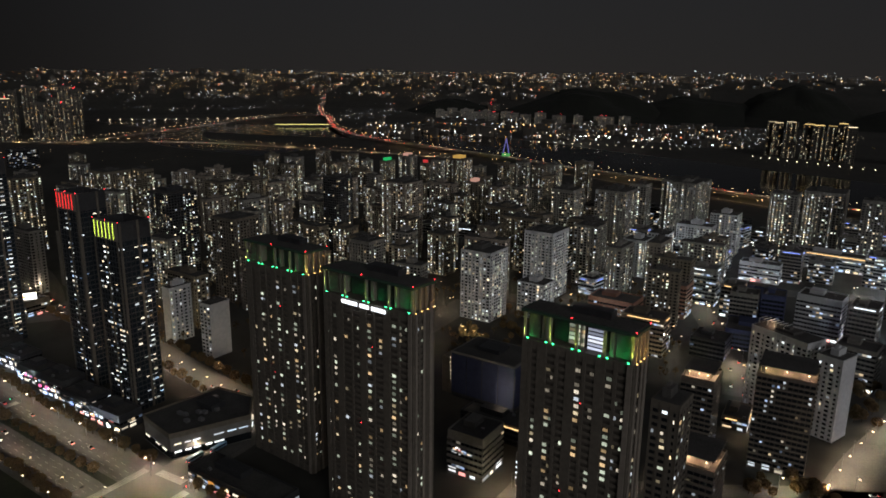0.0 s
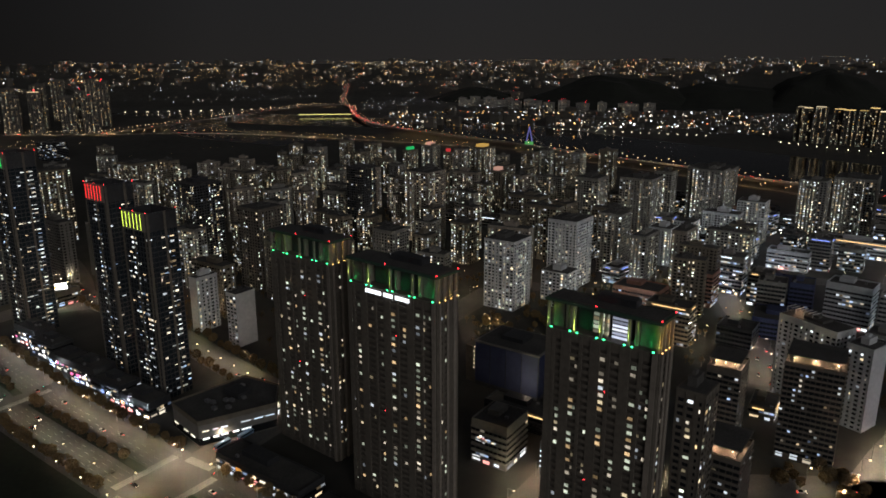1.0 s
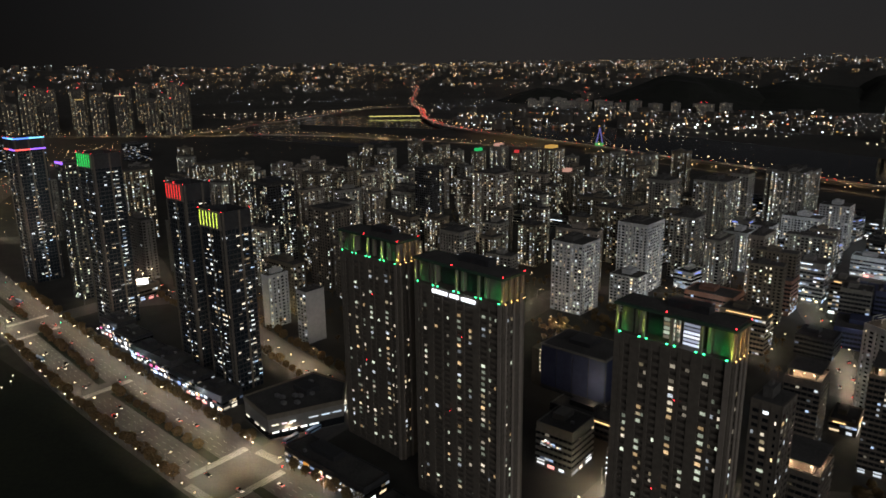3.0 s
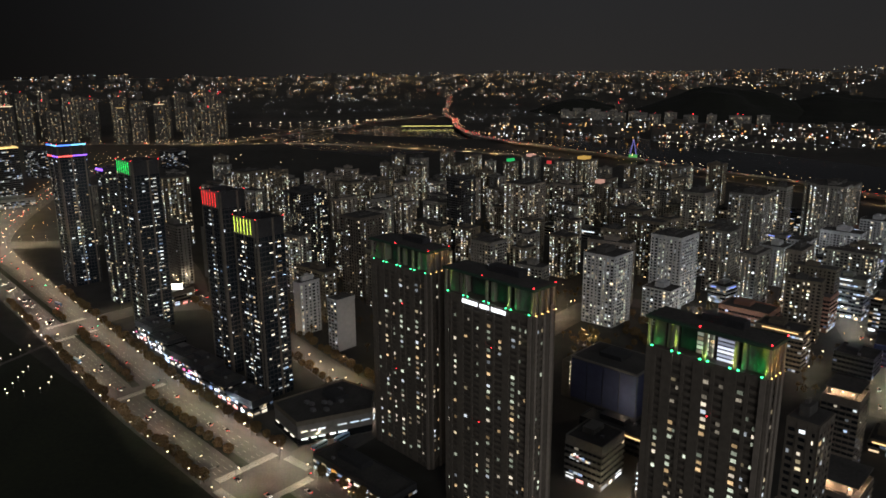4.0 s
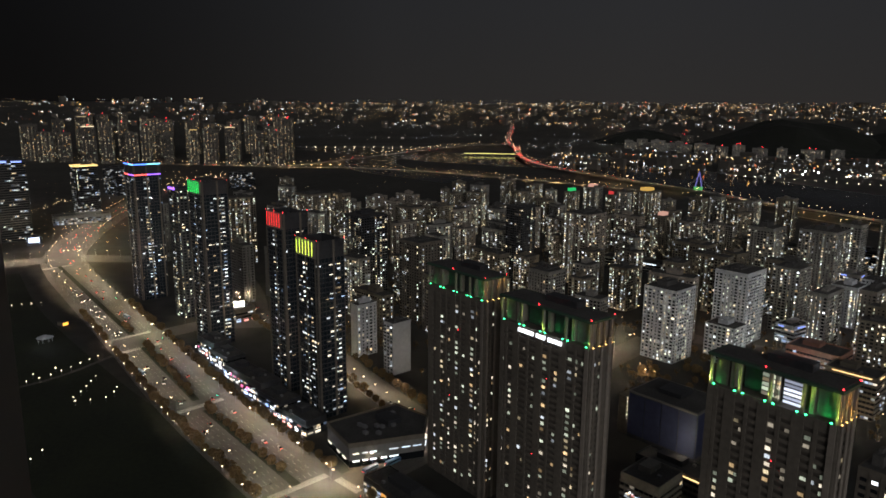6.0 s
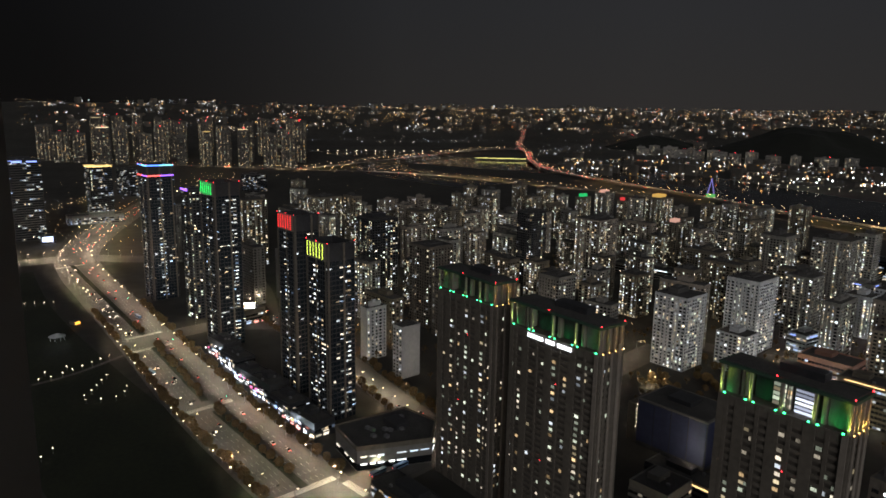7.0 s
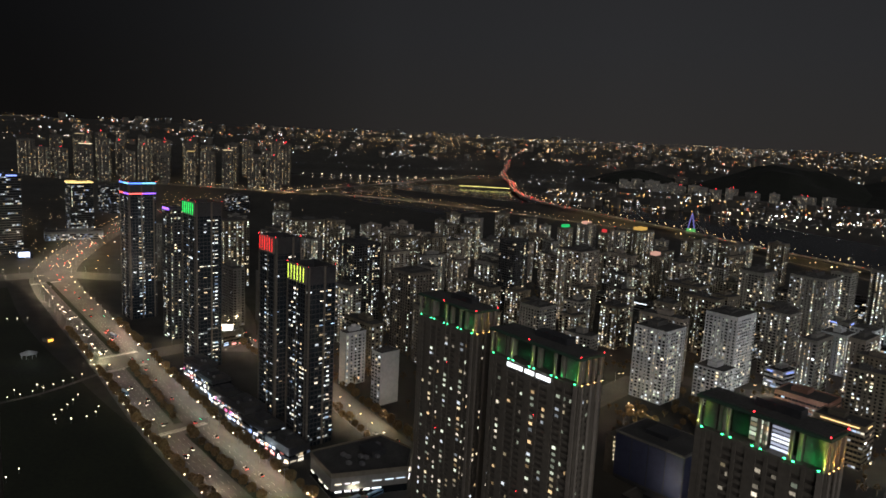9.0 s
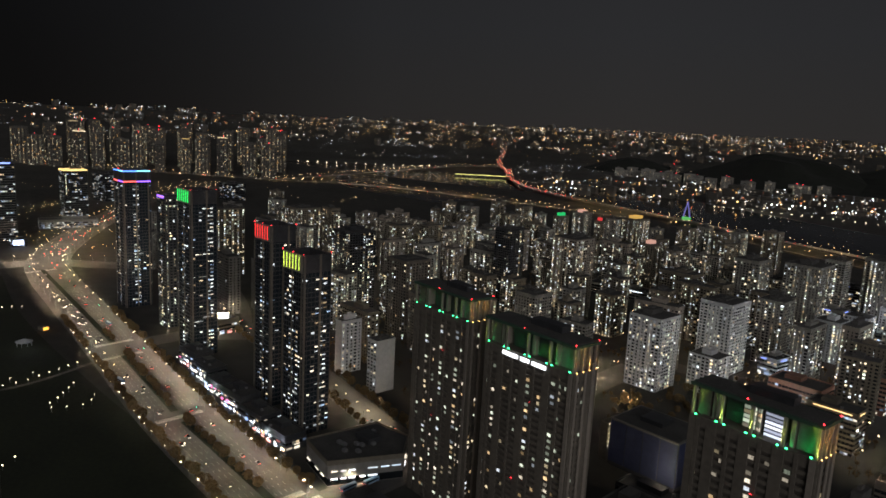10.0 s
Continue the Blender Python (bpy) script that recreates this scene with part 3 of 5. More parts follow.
flats(-296, 623, 30, 36, 66, 0, M_WHITE, 0.2, 19)
flats(-275, 561, 26, 21, 32, 0, M_WHITE, 0.3, 20)
flats(-278, 689, 25, 25, 62, 0, M_GREY, 0.28, 21)
flats(-300, 818, 38, 38, 80, 0, M_GREY, 0.35, 22)
flats(-354, 799, 28, 33, 78, 0, M_GREY, 0.4, 23)
flats(-519, 684, 35, 35, 85, 0, M_BROWN_L, 0.35, 24)
flats(-574, 630, 24, 24, 92, 0, M_DARK, 0.42, 25)
flats(-790, 634, 36, 25, 66, 0, M_BEIGE, 0.4, 26)
flats(-745, 655, 18, 26, 70, 0, M_BEIGE, 0.4, 27)
flats(-656, 462, 35, 35, 88, 0, M_DARK, 0.45, 28)
flats(-531, 440, 30, 30, 80, 0, M_BROWN, 0.3, 29)
flats(-303, 913, 22, 22, 75, 0, M_GREY, 0.3, 30)
flats(-270, 1007, 55, 44, 72, 0, M_GREY, 0.35, 31)
flats(-216, 866, 41, 21, 40, 0, M_WHITE, 0.12, 32)
flats(-231, 777, 22, 22, 44, 0, M_WHITE, 0.3, 33)
flats(-247, 750, 24, 24, 40, 0, M_WHITE, 0.35, 34)
flats(-418, 759, 43, 23, 55, 0, M_BEIGE, 0.4, 35)
flats(-874, 417, 20, 33, 88, 0, M_BEIGE, 0.4, 36)
flats(-939, 566, 38, 38, 75, 0, M_BEIGE, 0.42, 37)
flats(-899, 590, 27, 15, 78, 0, M_BEIGE, 0.42, 38)
flats(-709, 336, 33, 13, 62, 0, M_GREY, 0.03, 39)
flats(-426, 507, 24, 24, 60, 0, M_GREY, 0.08, 40)
flats(-416, 547, 18, 18, 48, 0, M_BEIGE, 0.4, 41)
flats(-423, 628, 22, 22, 45, 0, M_BEIGE, 0.3, 42)
flats(-134, 944, 30, 30, 76, 0, M_GREY, 0.4, 43)
flats(-94, 981, 44, 44, 78, 0, M_GREY, 0.4, 44)
flats(-40, 939, 24, 24, 78, 0, M_GREY, 0.4, 45)
flats(-250, 934, 33, 33, 80, 0, M_GREY, 0.35, 46)
flats(-192, 906, 31, 25, 50, 0, M_WHITE, 0.25, 47)
flats(-533, 876, 20, 20, 60, 0, M_BEIGE, 0.4, 48, cap=C_SALMON)
flats(-647, 791, 42, 13, 50, -12, M_BROWN_L, 0.25, 49)
flats(-919, 630, 34, 13, 42, 0, M_BROWN_L, 0.45, 50)
flats(-521, 819, 26, 14, 50, -12, M_BEIGE, 0.45, 51)
flats(-822, 545, 20, 20, 42, 0, M_BEIGE, 0.45, 52)
flats(-826, 696, 14, 34, 45, -12, M_BEIGE, 0.35, 53)
flats(-861, 620, 42, 13, 45, 8, M_BEIGE, 0.35, 54)
flats(-178, 801, 26, 14, 42, 0, M_BEIGE, 0.25, 55)
flats(-323, 665, 20, 20, 45, -12, M_GREY, 0.25, 56)
flats(-716, 872, 26, 14, 55, -12, M_GREY, 0.45, 57)
flats(-656, 393, 14, 34, 50, 0, M_GREY, 0.25, 58)
flats(-839, 482, 42, 13, 55, 0, M_BROWN_L, 0.35, 59)
flats(-1058, 579, 42, 13, 45, 8, M_BEIGE, 0.45, 60)
flats(-838, 797, 26, 14, 50, 8, M_BROWN_L, 0.35, 61)
flats(-489, 423, 26, 14, 55, -12, M_BROWN_L, 0.35, 62)
flats(-683, 907, 34, 13, 42, 0, M_BEIGE, 0.35, 63)
flats(-807, 438, 42, 13, 55, -12, M_GREY, 0.35, 64)
flats(-360, 741, 20, 20, 55, -12, M_BEIGE, 0.45, 65)
flats(-661, 712, 42, 13, 42, 0, M_BEIGE, 0.45, 66)
flats(-841, 927, 20, 20, 60, -12, M_BEIGE, 0.45, 67)
flats(-480, 994, 14, 34, 60, -12, M_BEIGE, 0.45, 68)
flats(-712, 506, 42, 13, 50, 8, M_GREY, 0.35, 69)
flats(-580, 724, 42, 13, 42, 0, M_BROWN_L, 0.45, 70)
flats(-453, 682, 26, 14, 50, -12, M_BROWN_L, 0.45, 71)
flats(-380, 515, 26, 14, 42, 8, M_GREY, 0.25, 72)
flats(-476, 929, 42, 13, 50, 0, M_GREY, 0.25, 73)
flats(-525, 539, 26, 14, 55, 0, M_BEIGE, 0.45, 74)
flats(-742, 584, 14, 34, 55, 0, M_BROWN_L, 0.25, 75)
flats(-179, 650, 34, 13, 50, 0, M_BEIGE, 0.25, 76)
flats(-338, 580, 42, 13, 60, 8, M_BROWN_L, 0.45, 77)
flats(-831, 855, 14, 34, 42, 0, M_BEIGE, 0.35, 78)
flats(-554, 503, 14, 34, 42, 0, M_BEIGE, 0.25, 79)
flats(-1007, 734, 14, 34, 50, -12, M_BROWN_L, 0.25, 80)
flats(-511, 368, 42, 13, 45, 0, M_BEIGE, 0.25, 81)
flats(-360, 689, 42, 13, 60, 0, M_BEIGE, 0.45, 82)
flats(-999, 588, 26, 14, 50, 0, M_BEIGE, 0.35, 83)
flats(-778, 842, 14, 34, 42, -12, M_GREY, 0.35, 84)
flats(-1036, 667, 42, 13, 42, 0, M_BROWN_L, 0.25, 85)
flats(-969, 657, 20, 20, 50, 8, M_GREY, 0.45, 86)
flats(-223, 628, 14, 34, 60, 0, M_GREY, 0.35, 87)
flats(-604, 505, 34, 13, 60, 8, M_BEIGE, 0.45, 88)
flats(-551, 926, 14, 34, 60, 0, M_BEIGE, 0.35, 89)
flats(-479, 564, 26, 14, 45, 0, M_BEIGE, 0.25, 90)
flats(-635, 906, 34, 13, 42, 8, M_GREY, 0.45, 91)
flats(-492, 498, 42, 13, 42, 0, M_BEIGE, 0.25, 92)
flats(-748, 768, 26, 14, 55, 0, M_GREY, 0.35, 93)
flats(-583, 870, 42, 13, 55, 0, M_BROWN_L, 0.25, 94)
flats(-446, 812, 14, 34, 45, 0, M_BROWN_L, 0.35, 95)
flats(-425, 893, 20, 20, 42, 0, M_GREY, 0.25, 96)
flats(-303, 741, 42, 13, 55, 0, M_BEIGE, 0.35, 97)
flats(-642, 556, 26, 14, 55, 0, M_GREY, 0.45, 98)
flats(-627, 643, 34, 13, 55, 8, M_GREY, 0.45, 99)
flats(-770, 546, 14, 34, 45, 0, M_BROWN_L, 0.45, 100)
flats(-781, 722, 14, 34, 55, 0, M_BROWN_L, 0.45, 101)
flats(-710, 737, 42, 13, 42, 0, M_GREY, 0.35, 102)
flats(-582, 463, 42, 13, 50, -12, M_BEIGE, 0.35, 103)
flats(-366, 632, 20, 20, 60, 8, M_BEIGE, 0.35, 104)
flats(-445, 591, 20, 20, 50, 8, M_GREY, 0.35, 105)
flats(-925, 688, 20, 20, 42, 0, M_BEIGE, 0.45, 106)
flats(-879, 852, 34, 13, 60, 8, M_BEIGE, 0.45, 107)
flats(-487, 863, 20, 20, 60, -12, M_BROWN_L, 0.35, 108)
flats(-700, 658, 20, 20, 45, 0, M_BROWN_L, 0.35, 109)
flats(-506, 757, 34, 13, 50, -12, M_GREY, 0.35, 110)
flats(-386, 875, 42, 13, 55, 0, M_GREY, 0.35, 111)
flats(-644, 859, 14, 34, 55, -12, M_GREY, 0.25, 112)
flats(-592, 588, 34, 13, 42, 0, M_BEIGE, 0.25, 113)
flats(-584, 399, 26, 14, 60, 8, M_GREY, 0.45, 114)
flats(-883, 542, 26, 14, 50, 0, M_GREY, 0.25, 115)
flats(-601, 814, 42, 13, 60, 8, M_BEIGE, 0.25, 116)
flats(-535, 599, 20, 20, 42, 0, M_BEIGE, 0.45, 117)
flats(-877, 770, 42, 13, 45, 0, M_GREY, 0.35, 118)
flats(-718, 405, 34, 13, 42, 0, M_BROWN_L, 0.35, 119)
flats(-341, 849, 42, 13, 50, 0, M_BROWN_L, 0.25, 120)
flats(-704, 796, 20, 20, 60, -12, M_BROWN_L, 0.25, 121)
flats(-173, 727, 42, 13, 50, 0, M_GREY, 0.35, 122)
flats(-206, 690, 14, 34, 55, 0, M_BROWN_L, 0.35, 123)
flats(-700, 610, 14, 34, 55, -12, M_GREY, 0.35, 124)
flats(-173, 603, 26, 14, 50, 8, M_BEIGE, 0.25, 125)
flats(-884, 677, 26, 14, 60, 8, M_BROWN_L, 0.25, 126)
flats(-949, 801, 34, 13, 42, 0, M_BROWN_L, 0.25, 127)
flats(-927, 845, 26, 14, 55, -12, M_BEIGE, 0.25, 128)
flats(-1000, 538, 42, 13, 50, 0, M_GREY, 0.25, 129)
flats(-482, 649, 20, 20, 50, 0, M_BEIGE, 0.25, 130)
flats(-937, 747, 42, 13, 60, 8, M_BROWN_L, 0.25, 131)
flats(-541, 977, 14, 34, 50, 8, M_BEIGE, 0.45, 132)
flats(-769, 902, 26, 14, 55, 8, M_BEIGE, 0.25, 133)

# ---- the far side of the river ----
def far_flats(n, line, half, heights, lit, seed, paint, sign=None, odds=0.3, sizes=((46, 15), (36, 22), (28, 26), (40, 16))):
    r = random.Random(seed)
    spots = along(line, 1, 0)
    for i in range(n):
        x, y, _, a = spots[int((i + r.uniform(0.3, 0.7)) / n * (len(spots) - 1))]
        x, y = x + r.uniform(-half, half), y + r.uniform(-half, half)
        w, d = r.choice(sizes)
        turn = math.degrees(math.atan2(-x, y)) + r.choice((0, 8, -14))
        flats(x, y, w, d, r.uniform(*heights), turn, paint, lit * r.uniform(0.7, 1.3), seed * 100 + i, "distant_apartment_block", "distant dark apartment block with warm lit windows", top_light=sign if r.random() < odds else None, far=True)


L_GOLD = glow("gold_roof_light", [(1.0, 0.68, 0.25), (1.0, 0.76, 0.42), (1.0, 0.8, 0.5)], 0.3, 1.3, True)
far_flats(13, [(-2780, 560), (-2560, 740), (-2350, 930), (-2110, 1170)], 22, (92, 122), 0.34, 31, M_FAR, L_GOLD)
far_flats(14, [(-2980, 620), (-2760, 830), (-2520, 1050), (-2260, 1300)], 32, (115, 145), 0.34, 32, M_FAR, L_GOLD, 0.15)
far_flats(12, [(-3120, 760), (-2900, 960), (-2700, 1200), (-2480, 1420)], 40, (125, 155), 0.34, 33, M_FAR)
far_flats(8, [(-375, 2130), (-260, 2100), (-140, 2060)], 8, (84, 100), 0.34, 34, M_FAR, L_GOLD, 1.0, ((24, 15), (28, 15)))
far_flats(6, [(-60, 2080), (40, 2060), (140, 2030)], 10, (80, 96), 0.32, 35, M_FAR, L_GOLD, 0.8, ((24, 15), (28, 15)))
far_flats(25, [(-1960, 2780), (-1800, 2830), (-1640, 2830), (-1460, 2780), (-1250, 2760), (-1020, 2800)], 45, (30, 48), 0.2, 36, M_GREY, None, 0.0, ((60, 16), (44, 16), (36, 20)))
far_flats(9, [(-2150, 3150), (-1950, 3180), (-1760, 3200)], 120, (45, 70), 0.22, 37, M_FAR)

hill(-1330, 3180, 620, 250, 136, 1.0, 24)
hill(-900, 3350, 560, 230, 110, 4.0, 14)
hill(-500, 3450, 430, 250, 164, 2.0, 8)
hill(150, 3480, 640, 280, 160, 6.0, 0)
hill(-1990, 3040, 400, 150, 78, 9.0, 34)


def scatter(name, n, az, dist, size, mat, seed, lift=(2, 12), clump=0.0, label="scattered lights of the distant city", row=0.6):
    """Lamps over a sector of the plain, singly and in short street rows; az: degrees from +y towards -x."""
    r = random.Random(seed)
    q = Quads()
    while n > 0:
        a, d = math.radians(r.uniform(*az)), math.sqrt(r.uniform(dist[0] ** 2, dist[1] ** 2))
        x, y = -d * math.sin(a), d * math.cos(a)
        if clump and noise.noise(Vector((x / 260, y / 260, seed))) + r.uniform(-0.35, 0.35) < clump - 0.25:
            continue
        high = r.uniform(*lift)
        count = r.randint(3, 8) if r.random() < row * 0.35 else 1
        turn = a + r.choice((0.0, 0.0, 0.3, 1.2))
        for k in range(count):
            px, py = x + k * 17 * math.cos(turn), y + k * 17 * math.sin(turn)
            q.bead(px, py, ground_height(px, py) + high, size * d / 3000 * r.uniform(0.4, 1.0) * (0.8 if count > 1 else 1.0))
        n -= count
    return tagged(q.mesh(name, mat), label, "city lights", kind="stuff")


scatter("distant_lights", 900, (12, 80), (4150, 4880), 1.45, L_FAR, 1, (3, 26), 0.3)
scatter("distant_lights", 800, (14, 48), (4100, 4880), 1.4, L_FARA, 12, (3, 30), 0.2)
scatter("distant_lights", 260, (0, 16), (4450, 4900), 1.4, L_FAR, 14, (6, 44), 0.2)
scatter("distant_lights", 300, (32, 54), (4350, 4800), 1.5, L_FARA, 15, (3, 16), 0.42)
scatter("distant_lights", 420, (44, 60), (3950, 4450), 1.5, L_FARA, 2, (3, 12), 0.35)
scatter("distant_lights", 230, (46, 63), (3600, 4050), 1.6, L_FARW, 3, (3, 10), 0.45)
scatter("distant_lights", 620, (7, 27), (2230, 3000), 1.5, L_FARW, 4, (2, 12), 0.3)
scatter("distant_lights", 330, (7, 28), (2300, 3050), 1.4, L_FAR, 5, (3, 18), 0.25)
scatter("distant_lights", 11, (16, 25), (2240, 2400), 4.0, L_FLOOD, 6, (12, 18), row=0.0, label="bright floodlights of a distant sports ground")
scatter("distant_lights", 380, (27, 43), (2800, 3600), 1.45, L_FARW, 10, (2, 14), 0.4)
scatter("distant_lights", 260, (28, 44), (3300, 4100), 1.4, L_FAR, 11, (2, 14), 0.3)
scatter("distant_lights", 200, (60, 80), (3700, 4400), 1.5, L_FAR, 7, (3, 20), 0.3)
scatter("distant_lights", 170, (52, 80), (1750, 2250), 0.8, L_LAMPS, 8, (3, 7), 0.5)
scatter("street_lights", 150, (70, 84), (1090, 1500), 1.3, L_LAMPS, 21, (4, 8), 0.25, label="warm lamps of the streets beyond the avenue's bend")
scatter("street_lights", 170, (66, 83), (1450, 2100), 1.0, L_LAMPS, 22, (4, 8), 0.3, label="warm lamps of the streets beyond the avenue's bend")
scatter("street_lights", 90, (70, 84), (1090, 1700), 1.2, L_FARW, 23, (2, 10), 0.25, label="white lights of the streets beyond the avenue's bend")
scatter("distant_lights", 160, (-2, 10), (2150, 3000), 1.4, L_FAR, 9, (3, 20), 0.25)
q = Quads()
for line in ([(-1020, 2000), (-880, 2030), (-700, 2060), (-560, 2080)], [(-380, 2020), (-260, 1960), (-120, 1910), (60, 1870)]):
    for x, y, z, _ in along(line, 26):
        q.bead(x, y, 6, 1.2)
tagged(q.mesh("bank_lamps", L_PARK), "row of pale lamps along the far bank", "street lamps", kind="stuff")


def far_towers(seed, *sectors):
    """Dim blocks on the far slopes, too small to tell apart."""
    r = random.Random(seed)
    q, lit = Quads(), Quads()
    for az, dist in [s[1:] for s in sectors for _ in range(s[0])]:
        a, d = math.radians(r.uniform(*az)), r.uniform(*dist)
        x, y = -d * math.sin(a), d * math.cos(a)
        z, h, w = ground_height(x, y), r.choice((9, 12, 15, 22, 34)), r.uniform(9, 26)
        q.box(x - w, y - w / 2, z - 5, x + w, y + w / 2, z + h)
        for _ in range(r.randint(1, 4)):
            s, k = r.uniform(-w, w), r.uniform(0.1, 0.95) * h
            lit.quad((x + s, y - w / 2 - 0.5, z + k), (x + s + 4, y - w / 2 - 0.5, z + k), (x + s + 4, y - w / 2 - 0.5, z + k + 3), (x + s, y - w / 2 - 0.5, z + k + 3))
            s = r.uniform(-w, w) / 2
            lit.quad((x + w + 0.5, y + s, z + k), (x + w + 0.5, y + s + 4, z + k), (x + w + 0.5, y + s + 4, z + k + 3), (x + w + 0.5, y + s, z + k + 3))
    tagged(q.mesh("distant_buildings", M_FAR), "dim far-off city blocks on rising ground", "city blocks", kind="stuff")
    tagged(lit.mesh("distant_windows", L_FAR), "tiny lit windows of far-off blocks", "city lights", kind="stuff")


far_towers(61, (420, (14, 78), (3900, 4800)), (120, (0, 30), (4300, 4850)), (150, (12, 40), (2300, 3000)))


# ---- roads beyond, with their lamps and traffic ----
DECK = spot("deck_lamp", 60000, (1.0, 0.6, 0.26), 150, 0.6)


def highway(pts, half, z, label, lamps=35, side=1.0, traffic=0, red=0.5, thick=1.2, size=1.0, seed=0, lampmat=None, high=9, deck_light=0):
    r = random.Random(seed)
    ribbon(pts, half, z, "road", M_ASPHALT, thick, label=label)
    if deck_light:
        for x, y, zz, _ in along(pts, deck_light):
            o = new("deck_lamp", DECK)
            o.location = (x, y, z + zz + 13)
    q = Quads()
    for s in (-1, 1):
        for x, y, zz, _ in along(pts, lamps, s * half * side):
            q.bead(x, y, z + zz + high, size * r.uniform(0.7, 1.1))
    tagged(q.mesh("road_lamps", lampmat or L_LAMPS), "row of amber lamps along the highway", "street lamps", kind="stuff")
    if traffic:
        tail, head = Quads(), Quads()
        for x, y, zz, _ in along(pts, traffic, 0):
            for s in (-0.7, -0.35, 0.35, 0.7):
                if r.random() < 0.75:
                    ox, oy = r.uniform(-5, 5), r.uniform(-5, 5)
                    (tail if r.random() < red else head).bead(x + s * half * 0.7 + ox, y + s * half * 0.7 + oy, z + zz + 1.2, size * r.uniform(0.5, 0.9))
        tagged(tail.mesh("tail_lights", L_TAIL), "red tail lights of queueing traffic", "traffic lights", kind="stuff")
        tagged(head.mesh("head_lights", L_HEADF), "white head lights of distant traffic", "traffic lights", kind="stuff")


L_HEADF = glow("far_head_lights", [(1.0, 0.9, 0.7)], 0.6, 2.2)
highway([(-2960, 440), (-2699, 646), (-2382, 887), (-2053, 1142), (-1900, 1300), (-1700, 1400), (-1501, 1447), (-1240, 1490), (-1000, 1520)], 11, 0.6, "lit embankment highway beside the river", 30, 1.0, 45, 0.3, size=0.9, seed=1, deck_light=90)
highway([(-2043, 1137, 0), (-2108, 1481, 8), (-2221, 1775, 8), (-2382, 2227, 8), (-2344, 2482, 8)], 8, 4, "elevated ramp curving to the bridge", 32, 1.0, 60, 0.3, size=0.9, seed=2, deck_light=110)
highway([(-2745, 2925, 72), (-2600, 2760, 40), (-2480, 2610, 18), (-2330, 2470, 4), (-2161, 2332, 0), (-1861, 2027, 0), (-1580, 1810, 0), (-1333, 1693, 0)], 11, 10, "motorway full of red tail lights crossing the river", 60, 1.0, 15, 0.62, size=1.0, seed=3)
highway([(-1333, 1693), (-1073, 1616), (-861, 1556), (-655, 1475), (-433, 1414), (-310, 1354), (-100, 1290), (120, 1230)], 12, 10, "riverside motorway lit amber", 28, 1.0, 26, 0.35, size=0.7, seed=4, deck_light=70)
highway([(-860, 1500), (-633, 1425), (-433, 1360), (-300, 1310), (-100, 1240)], 7, 0.8, "lower riverside road", 45, 1.0, 0, size=0.9, seed=6)
G_YEL = glow("bridge_wash", [(0.95, 0.88, 0.28)], 1.1, 1.1)
low = thing("lit_bridge", pose(-2005, 2009, 0, 0, 0, 42), "low river bridge washed in yellow-green light", "bridge")
Quads().box(-100, -6, 7, 100, 6, 9).mesh("deck", M_PAVE, low)
Quads().box(-100, -6.4, 7.8, 100, -6.05, 9.6).mesh("lit_edge", G_YEL, low, "glowing yellow-green parapet")
for k in range(6):
    Quads().box(-92 + k * 36, -5, 0, -88 + k * 36, 5, 7).mesh("pier", M_PAVE, low)
q = Quads()
for x, y, z, _ in along([(-2771, 1642), (-2564, 1923), (-2425, 2250)], 42):
    q.bead(x, y, 7, 1.9)
tagged(q.mesh("quay_lamps", L_PARK), "row of white lamps along the quay", "street lamps", kind="stuff")

# cable-stayed pylon
pyl = thing("bridge_pylon", pose(-868, 1570, 8, 0, 0, 25), "slim cable-stayed bridge pylon lit violet and green", "bridge pylon")
G_VIO, G_GRN = glow("pylon_violet", [(0.36, 0.34, 1.0)], 0.27, 0.27), glow("pylon_green", [(0.2, 0.8, 0.2)], 0.3, 0.3)
for s in (-1, 1):
    q = Quads()
    q.quad((s * 9 - 1.3, -1, 0), (s * 9 + 1.3, -1, 0), (1.0, -1, 46), (-1.0, -1, 46))
    q.quad((s * 9 + 1.3, 1, 0), (s * 9 - 1.3, 1, 0), (-1.0, 1, 46), (1.0, 1, 46))
    q.quad((s * 9 - 1.3, 1, 0), (s * 9 - 1.3, -1, 0), (-1, -1, 46), (-1, 1, 46))
    q.quad((s * 9 + 1.3, -1, 0), (s * 9 + 1.3, 1, 0), (1, 1, 46), (1, -1, 46))
    q.mesh("pylon_leg", G_VIO, pyl, "violet-lit pylon leg")
Quads().box(-10, -2, -1, 10, 2, 9).mesh("pylon_base", G_GRN, pyl, "green-lit pylon base")
for k in range(1, 8):
    for s in (-1, 1):
        q = Quads()
        a, b = s * k * 5.5, 44 - k * 1.5
        q.quad((0, -0.12, b), (0, 0.12, b + 0.3), (a, 0.12, 0.3), (a, -0.12, 0)).quad((0, 0.12, b), (0, -0.12, b + 0.3), (a, -0.12, 0.3), (a, 0.12, 0))
        q.mesh("cable", M_METAL, pyl)

